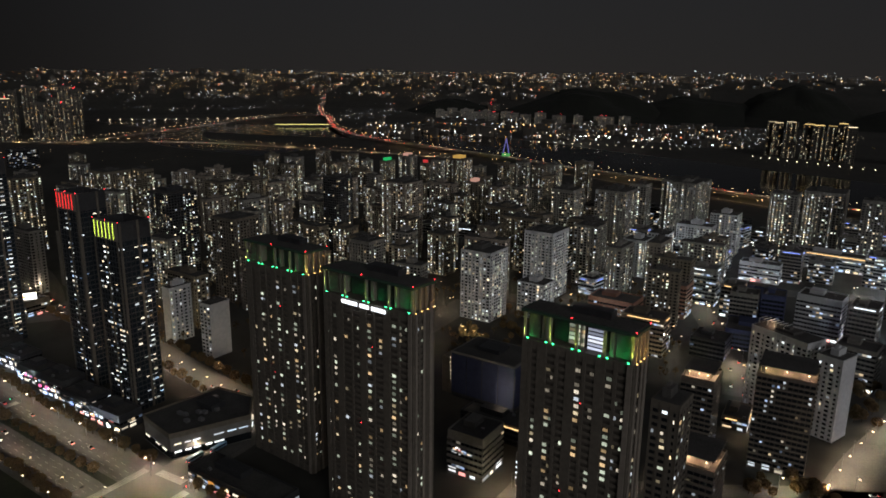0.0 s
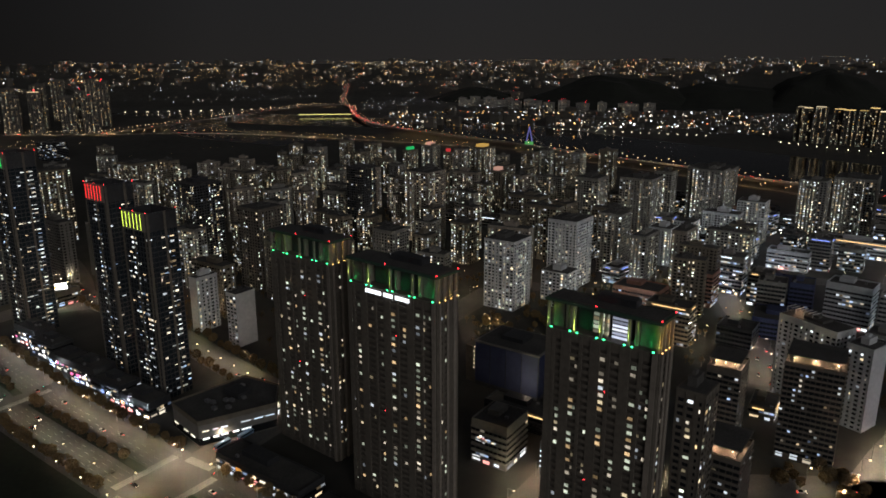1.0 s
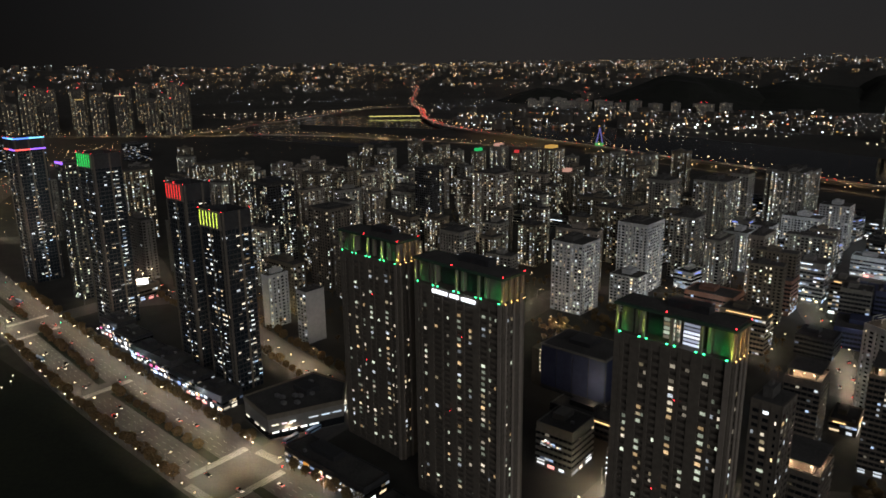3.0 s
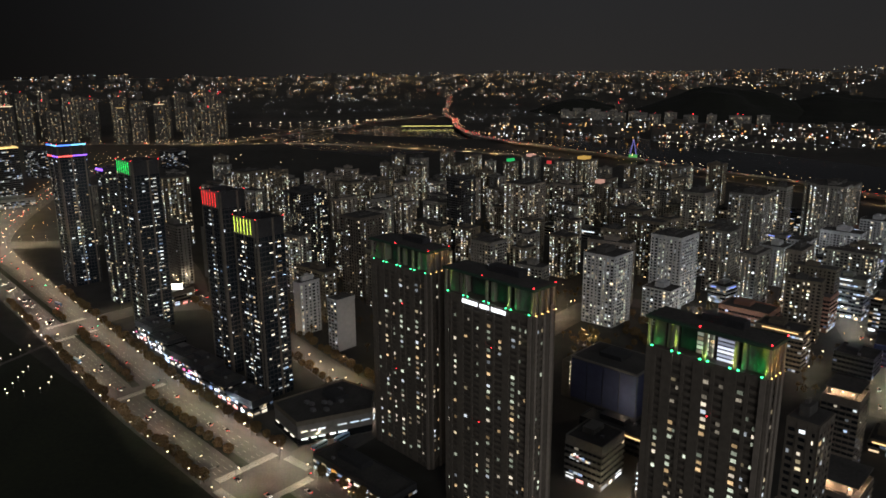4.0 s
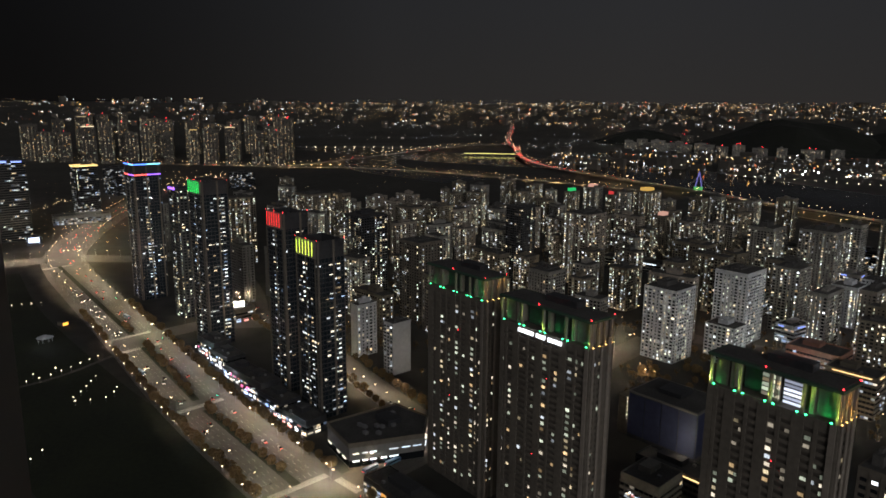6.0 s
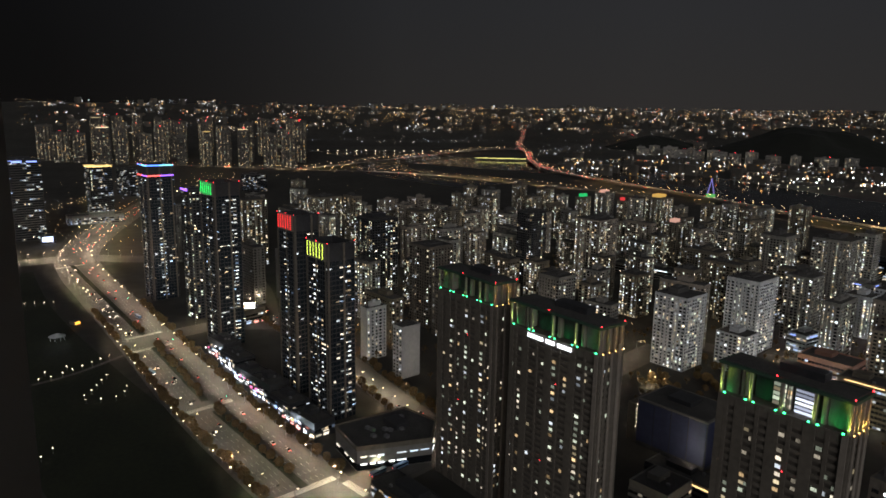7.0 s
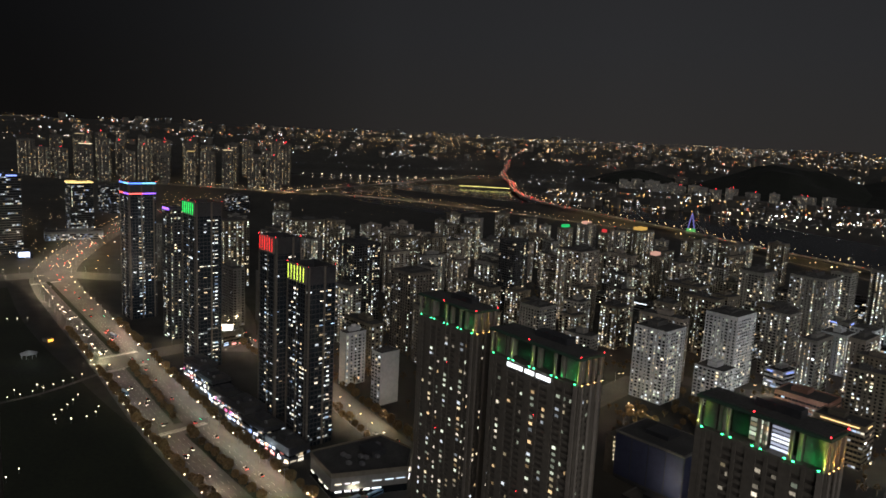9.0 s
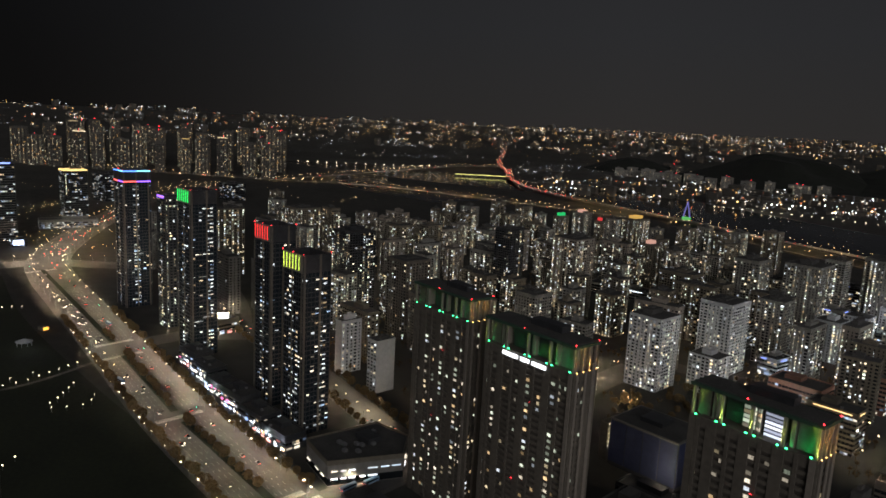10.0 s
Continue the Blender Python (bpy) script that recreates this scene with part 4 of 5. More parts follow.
# ---- the avenue and the near streets ----
AVENUE = [(60, 176), (-150, 180), (-310, 183), (-470, 187), (-640, 201), (-830, 215), (-960, 226), (-1070, 248), (-1215, 314), (-1430, 436), (-1670, 600), (-1900, 850)]
BACK = [(-200, 275), (-330, 288), (-420, 301), (-500, 314), (-640, 322), (-780, 352), (-900, 385)]
CROSS = [(-312, 165), (-313, 215), (-320, 290), (-332, 420), (-345, 560)]
FAR_CROSS = [(-1050, 90), (-1056, 166), (-1052, 240), (-1010, 290), (-960, 350)]
MID_CROSS = [(-640, 178), (-648, 225), (-655, 330)]
EAST = [(-84, 490), (-98, 545), (-125, 605), (-150, 655), (-178, 722), (-215, 800)]
EAST_X = [(-330, 590), (-238, 625), (-184, 700), (-120, 760), (-20, 800)]
SOUTH_X = [(-110, 330), (-60, 360), (-20, 386), (40, 424), (90, 464)]
GAP = [(-150, 205), (-149, 260), (-150, 330), (-152, 430)]
SQUARE = [(-615, 292), (-680, 330), (-760, 362), (-830, 380)]
PLAZA = [(-28, 300), (-10, 380), (0, 440), (14, 500), (28, 580)]
ribbon(AVENUE, 27, 0.14, "pavement", M_PAVE, label="wide pale pavement along the avenue")
ribbon(AVENUE, 19.5, 0.18, "road", M_ASPHALT, label="broad multi-lane avenue under street lamps")
for line, half in ((BACK, 9), (CROSS, 10), (FAR_CROSS, 17), (MID_CROSS, 10), (EAST, 6.5), (EAST_X, 9), (SOUTH_X, 9), (PLAZA, 12), (GAP, 7), (SQUARE, 14)):
    ribbon(line, half + 3.5, 0.08, "pavement", M_PAVE, label="pale pavement of a side street")
    ribbon(line, half, 0.22, "road", M_ASPHALT, label="asphalt side street")
for a, b in (((-150, 180.5), (-292, 183)), ((-332, 184), (-462, 187)), ((-482, 188), (-622, 199)), ((-662, 203), (-1005, 225))):
    ribbon([a, ((a[0] + b[0]) / 2, (a[1] + b[1]) / 2), b], 2.6, 0.34, "median", M_GRASS, 0.2, label="planted median strip of the avenue")


r_yard = random.Random(3)
# fill: point lights strewn at random between blocks, added to brighten them
YARD_FILL = bpy.data.lights.new("yard_fill", "POINT")
YARD_FILL.energy, YARD_FILL.color, YARD_FILL.shadow_soft_size = 3800, (1.0, 0.80, 0.56), 0.5
PAVILION_FILL = bpy.data.lights.new("pavilion_fill", "POINT")
PAVILION_FILL.energy, PAVILION_FILL.color, PAVILION_FILL.shadow_soft_size = 500, (0.95, 0.97, 1.0), 0.3
# cool fill, added to light up the walls of the shop blocks
COOL_FILL = bpy.data.lights.new("shop_block_fill", "POINT")
COOL_FILL.energy, COOL_FILL.color, COOL_FILL.shadow_soft_size = 7500, (0.82, 0.90, 1.0), 0.5
q, yards = Quads(), []
for _ in range(420):
    a, d = math.radians(r_yard.uniform(12, 62)), r_yard.uniform(600, 1260)
    q.bead(-d * math.sin(a), d * math.cos(a), r_yard.uniform(3, 6), 0.3 + d / 4500)
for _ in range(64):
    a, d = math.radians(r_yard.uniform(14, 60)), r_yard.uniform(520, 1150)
    yard = new("yard_fill", YARD_FILL)
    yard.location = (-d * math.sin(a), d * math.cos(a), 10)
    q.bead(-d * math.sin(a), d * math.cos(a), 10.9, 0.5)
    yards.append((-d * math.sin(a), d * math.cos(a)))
# more added fill at the square, back street and avenue bend
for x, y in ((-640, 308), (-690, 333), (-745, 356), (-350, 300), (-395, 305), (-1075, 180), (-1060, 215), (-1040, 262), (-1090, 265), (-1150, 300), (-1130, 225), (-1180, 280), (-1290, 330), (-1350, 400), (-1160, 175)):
    yard = new("yard_fill", YARD_FILL)
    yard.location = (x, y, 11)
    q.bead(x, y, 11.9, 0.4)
tagged(q.mesh("courtyard_beads", L_LAMPS), "small warm beads strewn between blocks, some marking added fill lights", "street lamps", kind="stuff")
# strewn at random; a bead marks each added light
q = Quads()
for _ in range(46):
    x, y = r_yard.uniform(-260, 70), r_yard.uniform(500, 1060)
    lamp = new("shop_block_fill", COOL_FILL)
    lamp.location = (x, y, 12)
    q.bead(x, y, 13, 0.55)
tagged(q.mesh("shop_block_beads", L_HEAD), "cold white beads marking fill lights among the shop blocks", "street lamps", kind="stuff")
# clumps of trees round the added fill lights, too many to count
q = Quads()
for x, y in yards:
    for _ in range(9):
        cx, cy, rad, top = x + r_yard.gauss(0, 16), y + r_yard.gauss(0, 16), r_yard.uniform(1.8, 3.4), r_yard.uniform(4, 8)
        for _ in range(46):
            u = Vector((r_yard.gauss(0, 1), r_yard.gauss(0, 1), r_yard.gauss(0, 0.8))).normalized()
            c = Vector((cx, cy, top - rad * 0.5)) + u * rad * r_yard.uniform(0.45, 1.0)
            v = u.orthogonal().normalized() * r_yard.uniform(0.3, 0.7)
            w = u.cross(v).normalized() * r_yard.uniform(0.3, 0.8)
            q.quad(tuple(c - v), tuple(c + w), tuple(c + v), tuple(c - w))
        q.box(cx - 0.14, cy - 0.14, 0, cx + 0.14, cy + 0.14, top - rad * 0.5)
tagged(q.mesh("courtyard_trees", M_LEAF), "olive and brown trees in the courtyards between blocks", "trees", kind="stuff")


def stripes():
    """Lane lines, stop lines and crossings, laid on the asphalt."""
    q = Quads()
    for side in (-15.5, -12, -8.5, -5.2, 5.2, 8.5, 12, 15.5):
        for x, y, _, a in along(AVENUE, 9, side):
            if -900 < x < -60 and not -330 < x < -294 and not -482 < x < -462:
                c, s = math.cos(a), math.sin(a)
                q.quad((x, y - 0.1, 0.2), (x + 4 * c, y + 4 * s - 0.1, 0.2), (x + 4 * c, y + 4 * s + 0.1, 0.2), (x, y + 0.1, 0.2))
    return tagged(q.mesh("lane_lines", M_MARK), "broken white lane lines on the avenue", "road markings", kind="stuff")


stripes()


def crossing(x, y, length, turn, n):
    e = thing("zebra_crossing", pose(x, y, 0.245, 0, 0, turn), "pale zebra crossing painted on the asphalt", "crossing", "zebra crossings", "")
    bar = None
    for i in range(n):
        s = (i + 0.5) * length / n - length / 2
        if bar is None:
            bar = Quads().box(-0.42, -2.6, 0, 0.42, 2.6, 0.012).mesh("stripe", M_MARK, e)
            bar.location = (s, 0, 0)
        else:
            o = new("stripe", bar.data)
            o.parent, o.location = e, (s, 0, 0)
    return e


crossing(-330, 184, 38, 92, 36)
crossing(-294, 183, 38, 92, 36)
crossing(-471, 187, 34, 94, 32)
crossing(-621, 198, 34, 96, 30)
crossing(-660, 203, 34, 96, 30)
crossing(-1000, 222, 36, 98, 28)
crossing(-313, 206, 20, 4, 18)
crossing(-312, 161, 20, 2, 18)

# ---- street lamps ----
STREET = bpy.data.lights.new("street_light", "SPOT")
STREET.energy, STREET.color, STREET.spot_size, STREET.spot_blend, STREET.shadow_soft_size = 9400, (1.0, 0.74, 0.50), radians(150), 0.5, 0.35


def lamp_master(light):
    e = thing("street_lamp", pose(0, 0, 0), "tall grey street lamp with a warm glowing head", "street lamp", "street lamps")
    bm = bmesh.new()
    bmesh.ops.create_cone(bm, cap_ends=True, segments=8, radius1=0.16, radius2=0.08, depth=9.0, matrix=pose(0, 0, 4.5))
    part("pole", bm, M_METAL, e)
    Quads().box(-0.06, 0, 8.9, 0.06, 3.4, 9.02).mesh("arm", M_METAL, e)
    Quads().box(-0.30, 2.8, 8.72, 0.30, 3.8, 8.94).mesh("head", L_LAMP, e, "glowing lamp head")
    if light:
        o = new("bulb", STREET)
        o.parent = e
        o.matrix_basis = pose(0, 3.3, 8.5)
    return e


lit_lamp = lamp_master(True)
first = True


def set_lamp(x, y, turn):
    global first
    m = pose(x, y, 0.1, 0, 0, turn)
    if first:
        lit_lamp.matrix_basis = m
        first = False
        return lit_lamp
    return copy_thing(lit_lamp, m)


for x, y, _, a in along(AVENUE, 33, 21.5, 10):
    if -1400 < x < -120 and abs(x + 312) > 12:
        set_lamp(x, y, math.degrees(a) + 180)
for x, y, _, a in along(AVENUE, 33, -21.5, 26):
    if -1400 < x < -120 and abs(x + 312) > 12:
        set_lamp(x, y, math.degrees(a))
for line, half, gap in ((BACK, 10, 18), (CROSS, 11, 28), (EAST, -7.5, 30), (EAST_X, 10, 36), (SOUTH_X, 9, 40), (PLAZA, 12, 20), (GAP, 8, 30), (SQUARE, 14, 18), (FAR_CROSS, 14, 18), (MID_CROSS, 11, 34)):
    for i, (x, y, _, a) in enumerate(along(line, gap, half, 8)):
        if x < -250 or x > -225:
            set_lamp(x, y, math.degrees(a) + (180 if half > 0 else 0))
q = Quads()
for s in (-21, 21):
    for x, y, _, _ in along(AVENUE, 30, s):
        if x < -1400:
            q.bead(x, y, 9, 0.8)
tagged(q.mesh("road_lamps", L_LAMPS), "row of warm lamps on the far avenue", "street lamps", kind="stuff")
# small lamps on the avenue's pavement and in the park
def garden_lamp():
    e = thing("garden_lamp", pose(0, 0, 0), "short park lamp with a small warm globe", "park lamp", "park lamps")
    bm = bmesh.new()
    bmesh.ops.create_cone(bm, cap_ends=True, segments=6, radius1=0.08, radius2=0.06, depth=3.6, matrix=pose(0, 0, 1.8))
    part("post", bm, M_METAL, e)
    bm = bmesh.new()
    bmesh.ops.create_icosphere(bm, subdivisions=1, radius=0.40, matrix=pose(0, 0, 3.8))
    part("globe", bm, L_PARK, e, "glowing globe")
    return e


globe = garden_lamp()
spots = [(x, y) for x, y, _, _ in along(AVENUE, 13, 25.5, 4) if -720 < x < -250]
spots += [(x, y) for x, y, _, _ in along([(-591, 93), (-594, 118), (-617, 165)], 9, 0)]
spots += [(x, y) for x, y, _, _ in along([(-591, 60), (-598, 93), (-606, 130)], 17, 3)]
spots += [(x, y) for x, y, _, _ in along([(-569, 145), (-545, 128), (-531, 118), (-522, 140), (-540, 152)], 10, 0)]
spots += [(x, y) for x, y, _, _ in along([(-463, 84), (-452, 72), (-440, 58), (-420, 45)], 11, 0)]
spots += [(x, y) for x, y, _, _ in along([(-819, 163), (-826, 144), (-840, 110)], 9, 0)]
for i, (x, y) in enumerate(spots):
    if i == 0:
        globe.matrix_basis = pose(x, y, 0)
    else:
        copy_thing(globe, pose(x, y, 0))
ribbon([(-260, 120), (-400, 118), (-560, 110), (-800, 110), (-1000, 130)], 48, 0.05, "park", M_GRASS, label="dark unlit park lawn beside the avenue")
ribbon([(-591, 50), (-594, 118), (-617, 172)], 2.0, 0.12, "path", M_PAVE, label="park path between small lamps")


# small buildings in the dark park
kiosk = thing("park_kiosk", pose(-736, 163, 0, 0, 0, 20), "small park kiosk with a glowing orange front", "kiosk")
Quads().box(-4, -3, 0, 4, 3, 3.2).mesh("body", M_BEIGE, kiosk)
Quads().box(-4.4, -3.4, 3.2, 4.4, 3.4, 3.5).mesh("roof", M_ROOF, kiosk)
Quads().box(4.02, -2.6, 0.5, 4.2, 2.6, 3.0).mesh("lit_front", glow("kiosk_front", [(1.0, 0.42, 0.06)], 1.6, 1.6), kiosk, "glowing orange front")
shelter = thing("park_pavilion", pose(-694, 138, 0, 0, 0, 15), "pale round-roofed park pavilion", "pavilion")
bm = bmesh.new()
bmesh.ops.create_cone(bm, cap_ends=True, segments=20, radius1=7.0, radius2=1.0, depth=2.4, matrix=pose(0, 0, 5.0))
part("roof", bm, M_WHITE, shelter)
for k in range(8):
    bm = bmesh.new()
    bmesh.ops.create_cone(bm, cap_ends=True, segments=8, radius1=0.18, radius2=0.18, depth=3.8, matrix=pose(6 * math.cos(k * 0.785), 6 * math.sin(k * 0.785), 1.9))
    part("post", bm, M_WHITE, shelter)
# point light without a fixture, added in front of the pavilion to brighten it
lamp = new("pavilion_fill", PAVILION_FILL)
lamp.location = (-680, 136, 5)


# ---- trees ----
def tree_mesh(seed, h, crown, n):
    r = random.Random(seed)
    e = thing("street_tree", pose(0, 0, 0), "bushy street tree with dull olive leaves", "tree", "trees along the streets")
    bm = bmesh.new()
    bmesh.ops.create_cone(bm, cap_ends=True, segments=7, radius1=0.22, radius2=0.08, depth=h * 0.7, matrix=pose(0, 0, h * 0.35))
    for k in range(5):
        a = k * 1.3 + seed
        tip = Vector((math.cos(a) * crown * 0.6, math.sin(a) * crown * 0.6, h * r.uniform(0.65, 0.9)))
        base = Vector((0, 0, h * r.uniform(0.35, 0.5)))
        m = (tip - base).to_track_quat("Z", "Y").to_matrix().to_4x4()
        bmesh.ops.create_cone(bm, cap_ends=False, segments=5, radius1=0.09, radius2=0.03, depth=(tip - base).length, matrix=Matrix.Translation((tip + base) / 2) @ m)
    part("trunk", bm, M_BARK, e)
    q = Quads()
    for _ in range(n):
        a, b, rad = r.uniform(0, 6.283), r.uniform(-0.9, 1.0), r.uniform(0.35, 1.0) ** 0.5 * crown
        rad *= 1 + 0.35 * noise.noise(Vector((math.cos(a) * 1.7 + seed, math.sin(a) * 1.7, b * 2)))
        c = Vector((math.cos(a) * rad * math.sqrt(1 - b * b * 0.9), math.sin(a) * rad * math.sqrt(1 - b * b * 0.9), h * 0.68 + b * crown * 0.95))
        u = Vector((r.gauss(0, 1), r.gauss(0, 1), r.gauss(0, 1))).normalized()
        v = u.orthogonal().normalized() * r.uniform(0.22, 0.5)
        u = u * r.uniform(0.3, 0.65)
        q.quad(tuple(c - u), tuple(c + v), tuple(c + u), tuple(c - v))
    q.mesh("crown", M_LEAF, e, kind="stuff")
    return e


masters = [tree_mesh(s, h, c, n) for s, h, c, n in ((1, 7.0, 2.8, 640), (2, 8.5, 3.4, 760), (3, 5.8, 2.4, 520))]
r_tree = random.Random(77)
tree_spots = []
for off in (24.0, -24.5):
    tree_spots += [(x, y) for x, y, _, _ in along(AVENUE, 8.5, off, 2) if -760 < x < -200 and abs(x + 312) > 14 and abs(x + 640) > 12]
tree_spots += [(x, y) for x, y, _, _ in along(AVENUE, 11, 0, 2) if -700 < x < -345 and abs(x + 471) > 12 and abs(x + 640) > 22]
tree_spots += [(x, y) for x, y, _, _ in along(BACK, 10, 12.5, 3) if x < -335] + [(x, y) for x, y, _, _ in along(BACK, 12, -12.5, 3) if -480 < x < -335]
for _ in range(36):
    tree_spots.append((r_tree.uniform(-30, 0), r_tree.uniform(490, 560)))
for _ in range(40):
    tree_spots.append((r_tree.uniform(-300, -225), r_tree.uniform(470, 560)))
for _ in range(22):
    tree_spots.append((r_tree.uniform(-52, -10), r_tree.uniform(368, 394)))
used = set()
for x, y in tree_spots:
    k = r_tree.randrange(3)
    m = pose(x + r_tree.uniform(-1, 1), y + r_tree.uniform(-1, 1), 0.1, 0, 0, r_tree.uniform(0, 360))
    if k not in used:
        used.add(k)
        masters[k].matrix_basis = m
    else:
        copy_thing(masters[k], m)


# ---- cars ----
def car_master(paint, seed):
    e = thing("car", pose(0, 0, 0), "%s saloon car with its lights on" % seed, "car", "cars in the streets")
    bm = bmesh.new()
    bmesh.ops.create_cube(bm, size=1, matrix=Matrix.Translation((0, 0, 0.62)) @ Matrix.Diagonal((4.5, 1.8, 0.62, 1)))
    bmesh.ops.bevel(bm, geom=bm.edges[:], offset=0.14, segments=2, affect="EDGES")
    part("body", bm, paint, e)
    q = Quads()
    q.prism([(-1.5, -0.78), (0.95, -0.78), (0.95, 0.78), (-1.5, 0.78)], 0.9, 0.92)
    i = len(q.v)
    lo = [(-1.6, -0.8, 0.9), (1.0, -0.8, 0.9), (1.0, 0.8, 0.9), (-1.6, 0.8, 0.9)]
    hi = [(-1.0, -0.66, 1.42), (0.3, -0.66, 1.42), (0.3, 0.66, 1.42), (-1.0, 0.66, 1.42)]
    q.v += lo + hi
    q.f += [(i, i + 1, i + 5, i + 4), (i + 1, i + 2, i + 6, i + 5), (i + 2, i + 3, i + 7, i + 6), (i + 3, i, i + 4, i + 7), (i + 4, i + 5, i + 6, i + 7)]
    q.mesh("cabin", M_GLASS, e, "dark glazed cabin")
    for wx in (-1.4, 1.4):
        for wy in (-0.85, 0.85):
            bm = bmesh.new()
            bmesh.ops.create_cone(bm, cap_ends=True, segments=10, radius1=0.33, radius2=0.33, depth=0.22, matrix=pose(wx, wy, 0.33, 90))
            part("wheel", bm, M_DARK, e)
    for wy in (-0.6, 0.6):
        Quads().box(2.1, wy - 0.2, 0.6, 2.3, wy + 0.2, 0.8).mesh("headlight", L_HEAD, e)
        Quads().box(-2.3, wy - 0.25, 0.65, -2.1, wy + 0.25, 0.9).mesh("tail_light", L_TAIL, e)
    return e


P_W, P_B, P_S = surface("car_white", (0.6, 0.6, 0.6), (0.75, 0.75, 0.75), 0.3, 1, 0.3, 0), surface("car_black", (0.015, 0.015, 0.017), (0.03, 0.03, 0.03), 0.25, 1, 0.3, 0), surface("car_silver", (0.3, 0.3, 0.31), (0.42, 0.42, 0.43), 0.3, 1, 0.3, 0, 0.5)
car_kinds = [car_master(P_W, "white"), car_master(P_B, "black"), car_master(P_S, "silver")]
r_car = random.Random(9)
started = set()


def park_car(x, y, z, turn):
    k = r_car.randrange(3)
    m = pose(x, y, z, 0, 0, turn)
    if k in started:
        copy_thing(car_kinds[k], m)
    else:
        started.add(k)
        car_kinds[k].matrix_basis = m


for off in (-13.8, -10.2, -6.8, 6.8, 10.2, 13.8):
    for x, y, _, a in along(AVENUE, 27, off, r_car.uniform(0, 27)):
        near_lights = -880 < x < -668 or -345 < x < -330
        if -1000 < x < -130 and r_car.random() < (0.8 if near_lights and off > 0 else 0.17):
            park_car(x + r_car.uniform(-8, 8), y, 0.2, math.degrees(a) + (0 if off < 0 else 180))
for line in (EAST, SOUTH_X, BACK):
    for off in (-4, 4):
        for x, y, _, a in along(line, 30, off, r_car.uniform(0, 20)):
            if r_car.random() < 0.45:
                park_car(x, y, 0.24, math.degrees(a) + (0 if off < 0 else 180))
for i in range(5):
    for k in range(9):
        if r_car.random() < 0.8:
            park_car(14 + i * 6 - k * 0.4, 452 + k * 3.0, 0.1, 8)
# headlights and tail lights further up the avenue
tail, head = Quads(), Quads()
for off in (-12, -8, 8, 12):
    for x, y, _, _ in along(AVENUE, 17, off):
        if x < -1000 and r_car.random() < 0.6:
            (tail if (off < 0) == (r_car.random() < 0.7) else head).bead(x + r_car.uniform(-3, 3), y + r_car.uniform(-3, 3), 1.0, 0.5)
tagged(tail.mesh("tail_lights", L_TAIL), "red tail lights far up the avenue", "traffic lights", kind="stuff")
tagged(head.mesh("head_lights", L_HEADF), "white head lights far up the avenue", "traffic lights", kind="stuff")


# ---- traffic signals ----
def signal(x, y, turn, colour):
    e = thing("traffic_signal", pose(x, y, 0.1, 0, 0, turn), "grey overhead traffic signal showing %s" % ("green" if colour is T_GREEN else "red"), "traffic signal", "traffic signals")
    bm = bmesh.new()
    bmesh.ops.create_cone(bm, cap_ends=True, segments=8, radius1=0.14, radius2=0.10, depth=6.4, matrix=pose(0, 0, 3.2))
    part("pole", bm, M_METAL, e)
    Quads().box(0, -0.07, 6.1, 6.5, 0.07, 6.25).mesh("arm", M_METAL, e)
    Quads().box(4.6, -0.2, 5.7, 6.4, 0.2, 6.3).mesh("housing", M_DARK, e)
    Quads().bead(6.0 if colour is T_GREEN else 5.0, 0.25, 6.0, 0.34).mesh("lens", colour, e, "glowing signal lens")
    return e


T_GREEN, T_RED = glow("signal_green", [(0.05, 1.0, 0.55)], 7, 7), glow("signal_red", [(1.0, 0.05, 0.05)], 7, 7)
for x, y, turn, c in ((-334, 163, 90, T_RED), (-291, 204, -90, T_RED), (-474, 171, 90, T_GREEN), (-468, 204, -90, T_GREEN), (-664, 185, 90, T_GREEN), (-616, 220, -90, T_GREEN), (-1005, 205, 90, T_GREEN), (-780, 232, -90, T_GREEN), (-780, 196, 90, T_RED), (-1205, 265, 60, T_GREEN)):
    signal(x, y, turn, c)


# ---- buses ----
def bus(x, y, turn):
    e = thing("bus", pose(x, y, 0.2, 0, 0, turn), "pale blue city bus with lit windows", "bus", "city buses")
    bm = bmesh.new()
    bmesh.ops.create_cube(bm, size=1, matrix=Matrix.Translation((0, 0, 1.75)) @ Matrix.Diagonal((10.8, 2.5, 2.7, 1)))
    bmesh.ops.bevel(bm, geom=bm.edges[:], offset=0.2, segments=2, affect="EDGES")
    part("body", bm, M_BUS, e)
    for s in (-1, 1):
        Quads().box(-5.0, s * 1.2, 1.7, 4.9, s * 1.28, 2.6).mesh("window_band", M_GLASS, e)
        for wx in (-3.4, 3.6):
            bm = bmesh.new()
            bmesh.ops.create_cone(bm, cap_ends=True, segments=12, radius1=0.5, radius2=0.5, depth=0.3, matrix=pose(wx, s * 1.12, 0.5, 90))
            part("wheel", bm, M_DARK, e)
        Quads().box(5.35, s * 0.8 - 0.2, 0.7, 5.45, s * 0.8 + 0.2, 0.95).mesh("headlight", L_HEAD, e)
        Quads().box(-5.45, s * 0.9 - 0.15, 0.9, -5.35, s * 0.9 + 0.15, 1.4).mesh("tail_light", L_TAIL, e)
    return e


M_BUS = surface("bus_paint", (0.10, 0.20, 0.35), (0.16, 0.28, 0.45), 0.35, 1, 0.3, 0)
for x, y, turn in ((-318, 225, 95), (-316, 240, 95), (-560, 176, 5), (-720, 217, 183)):
    bus(x, y, turn)


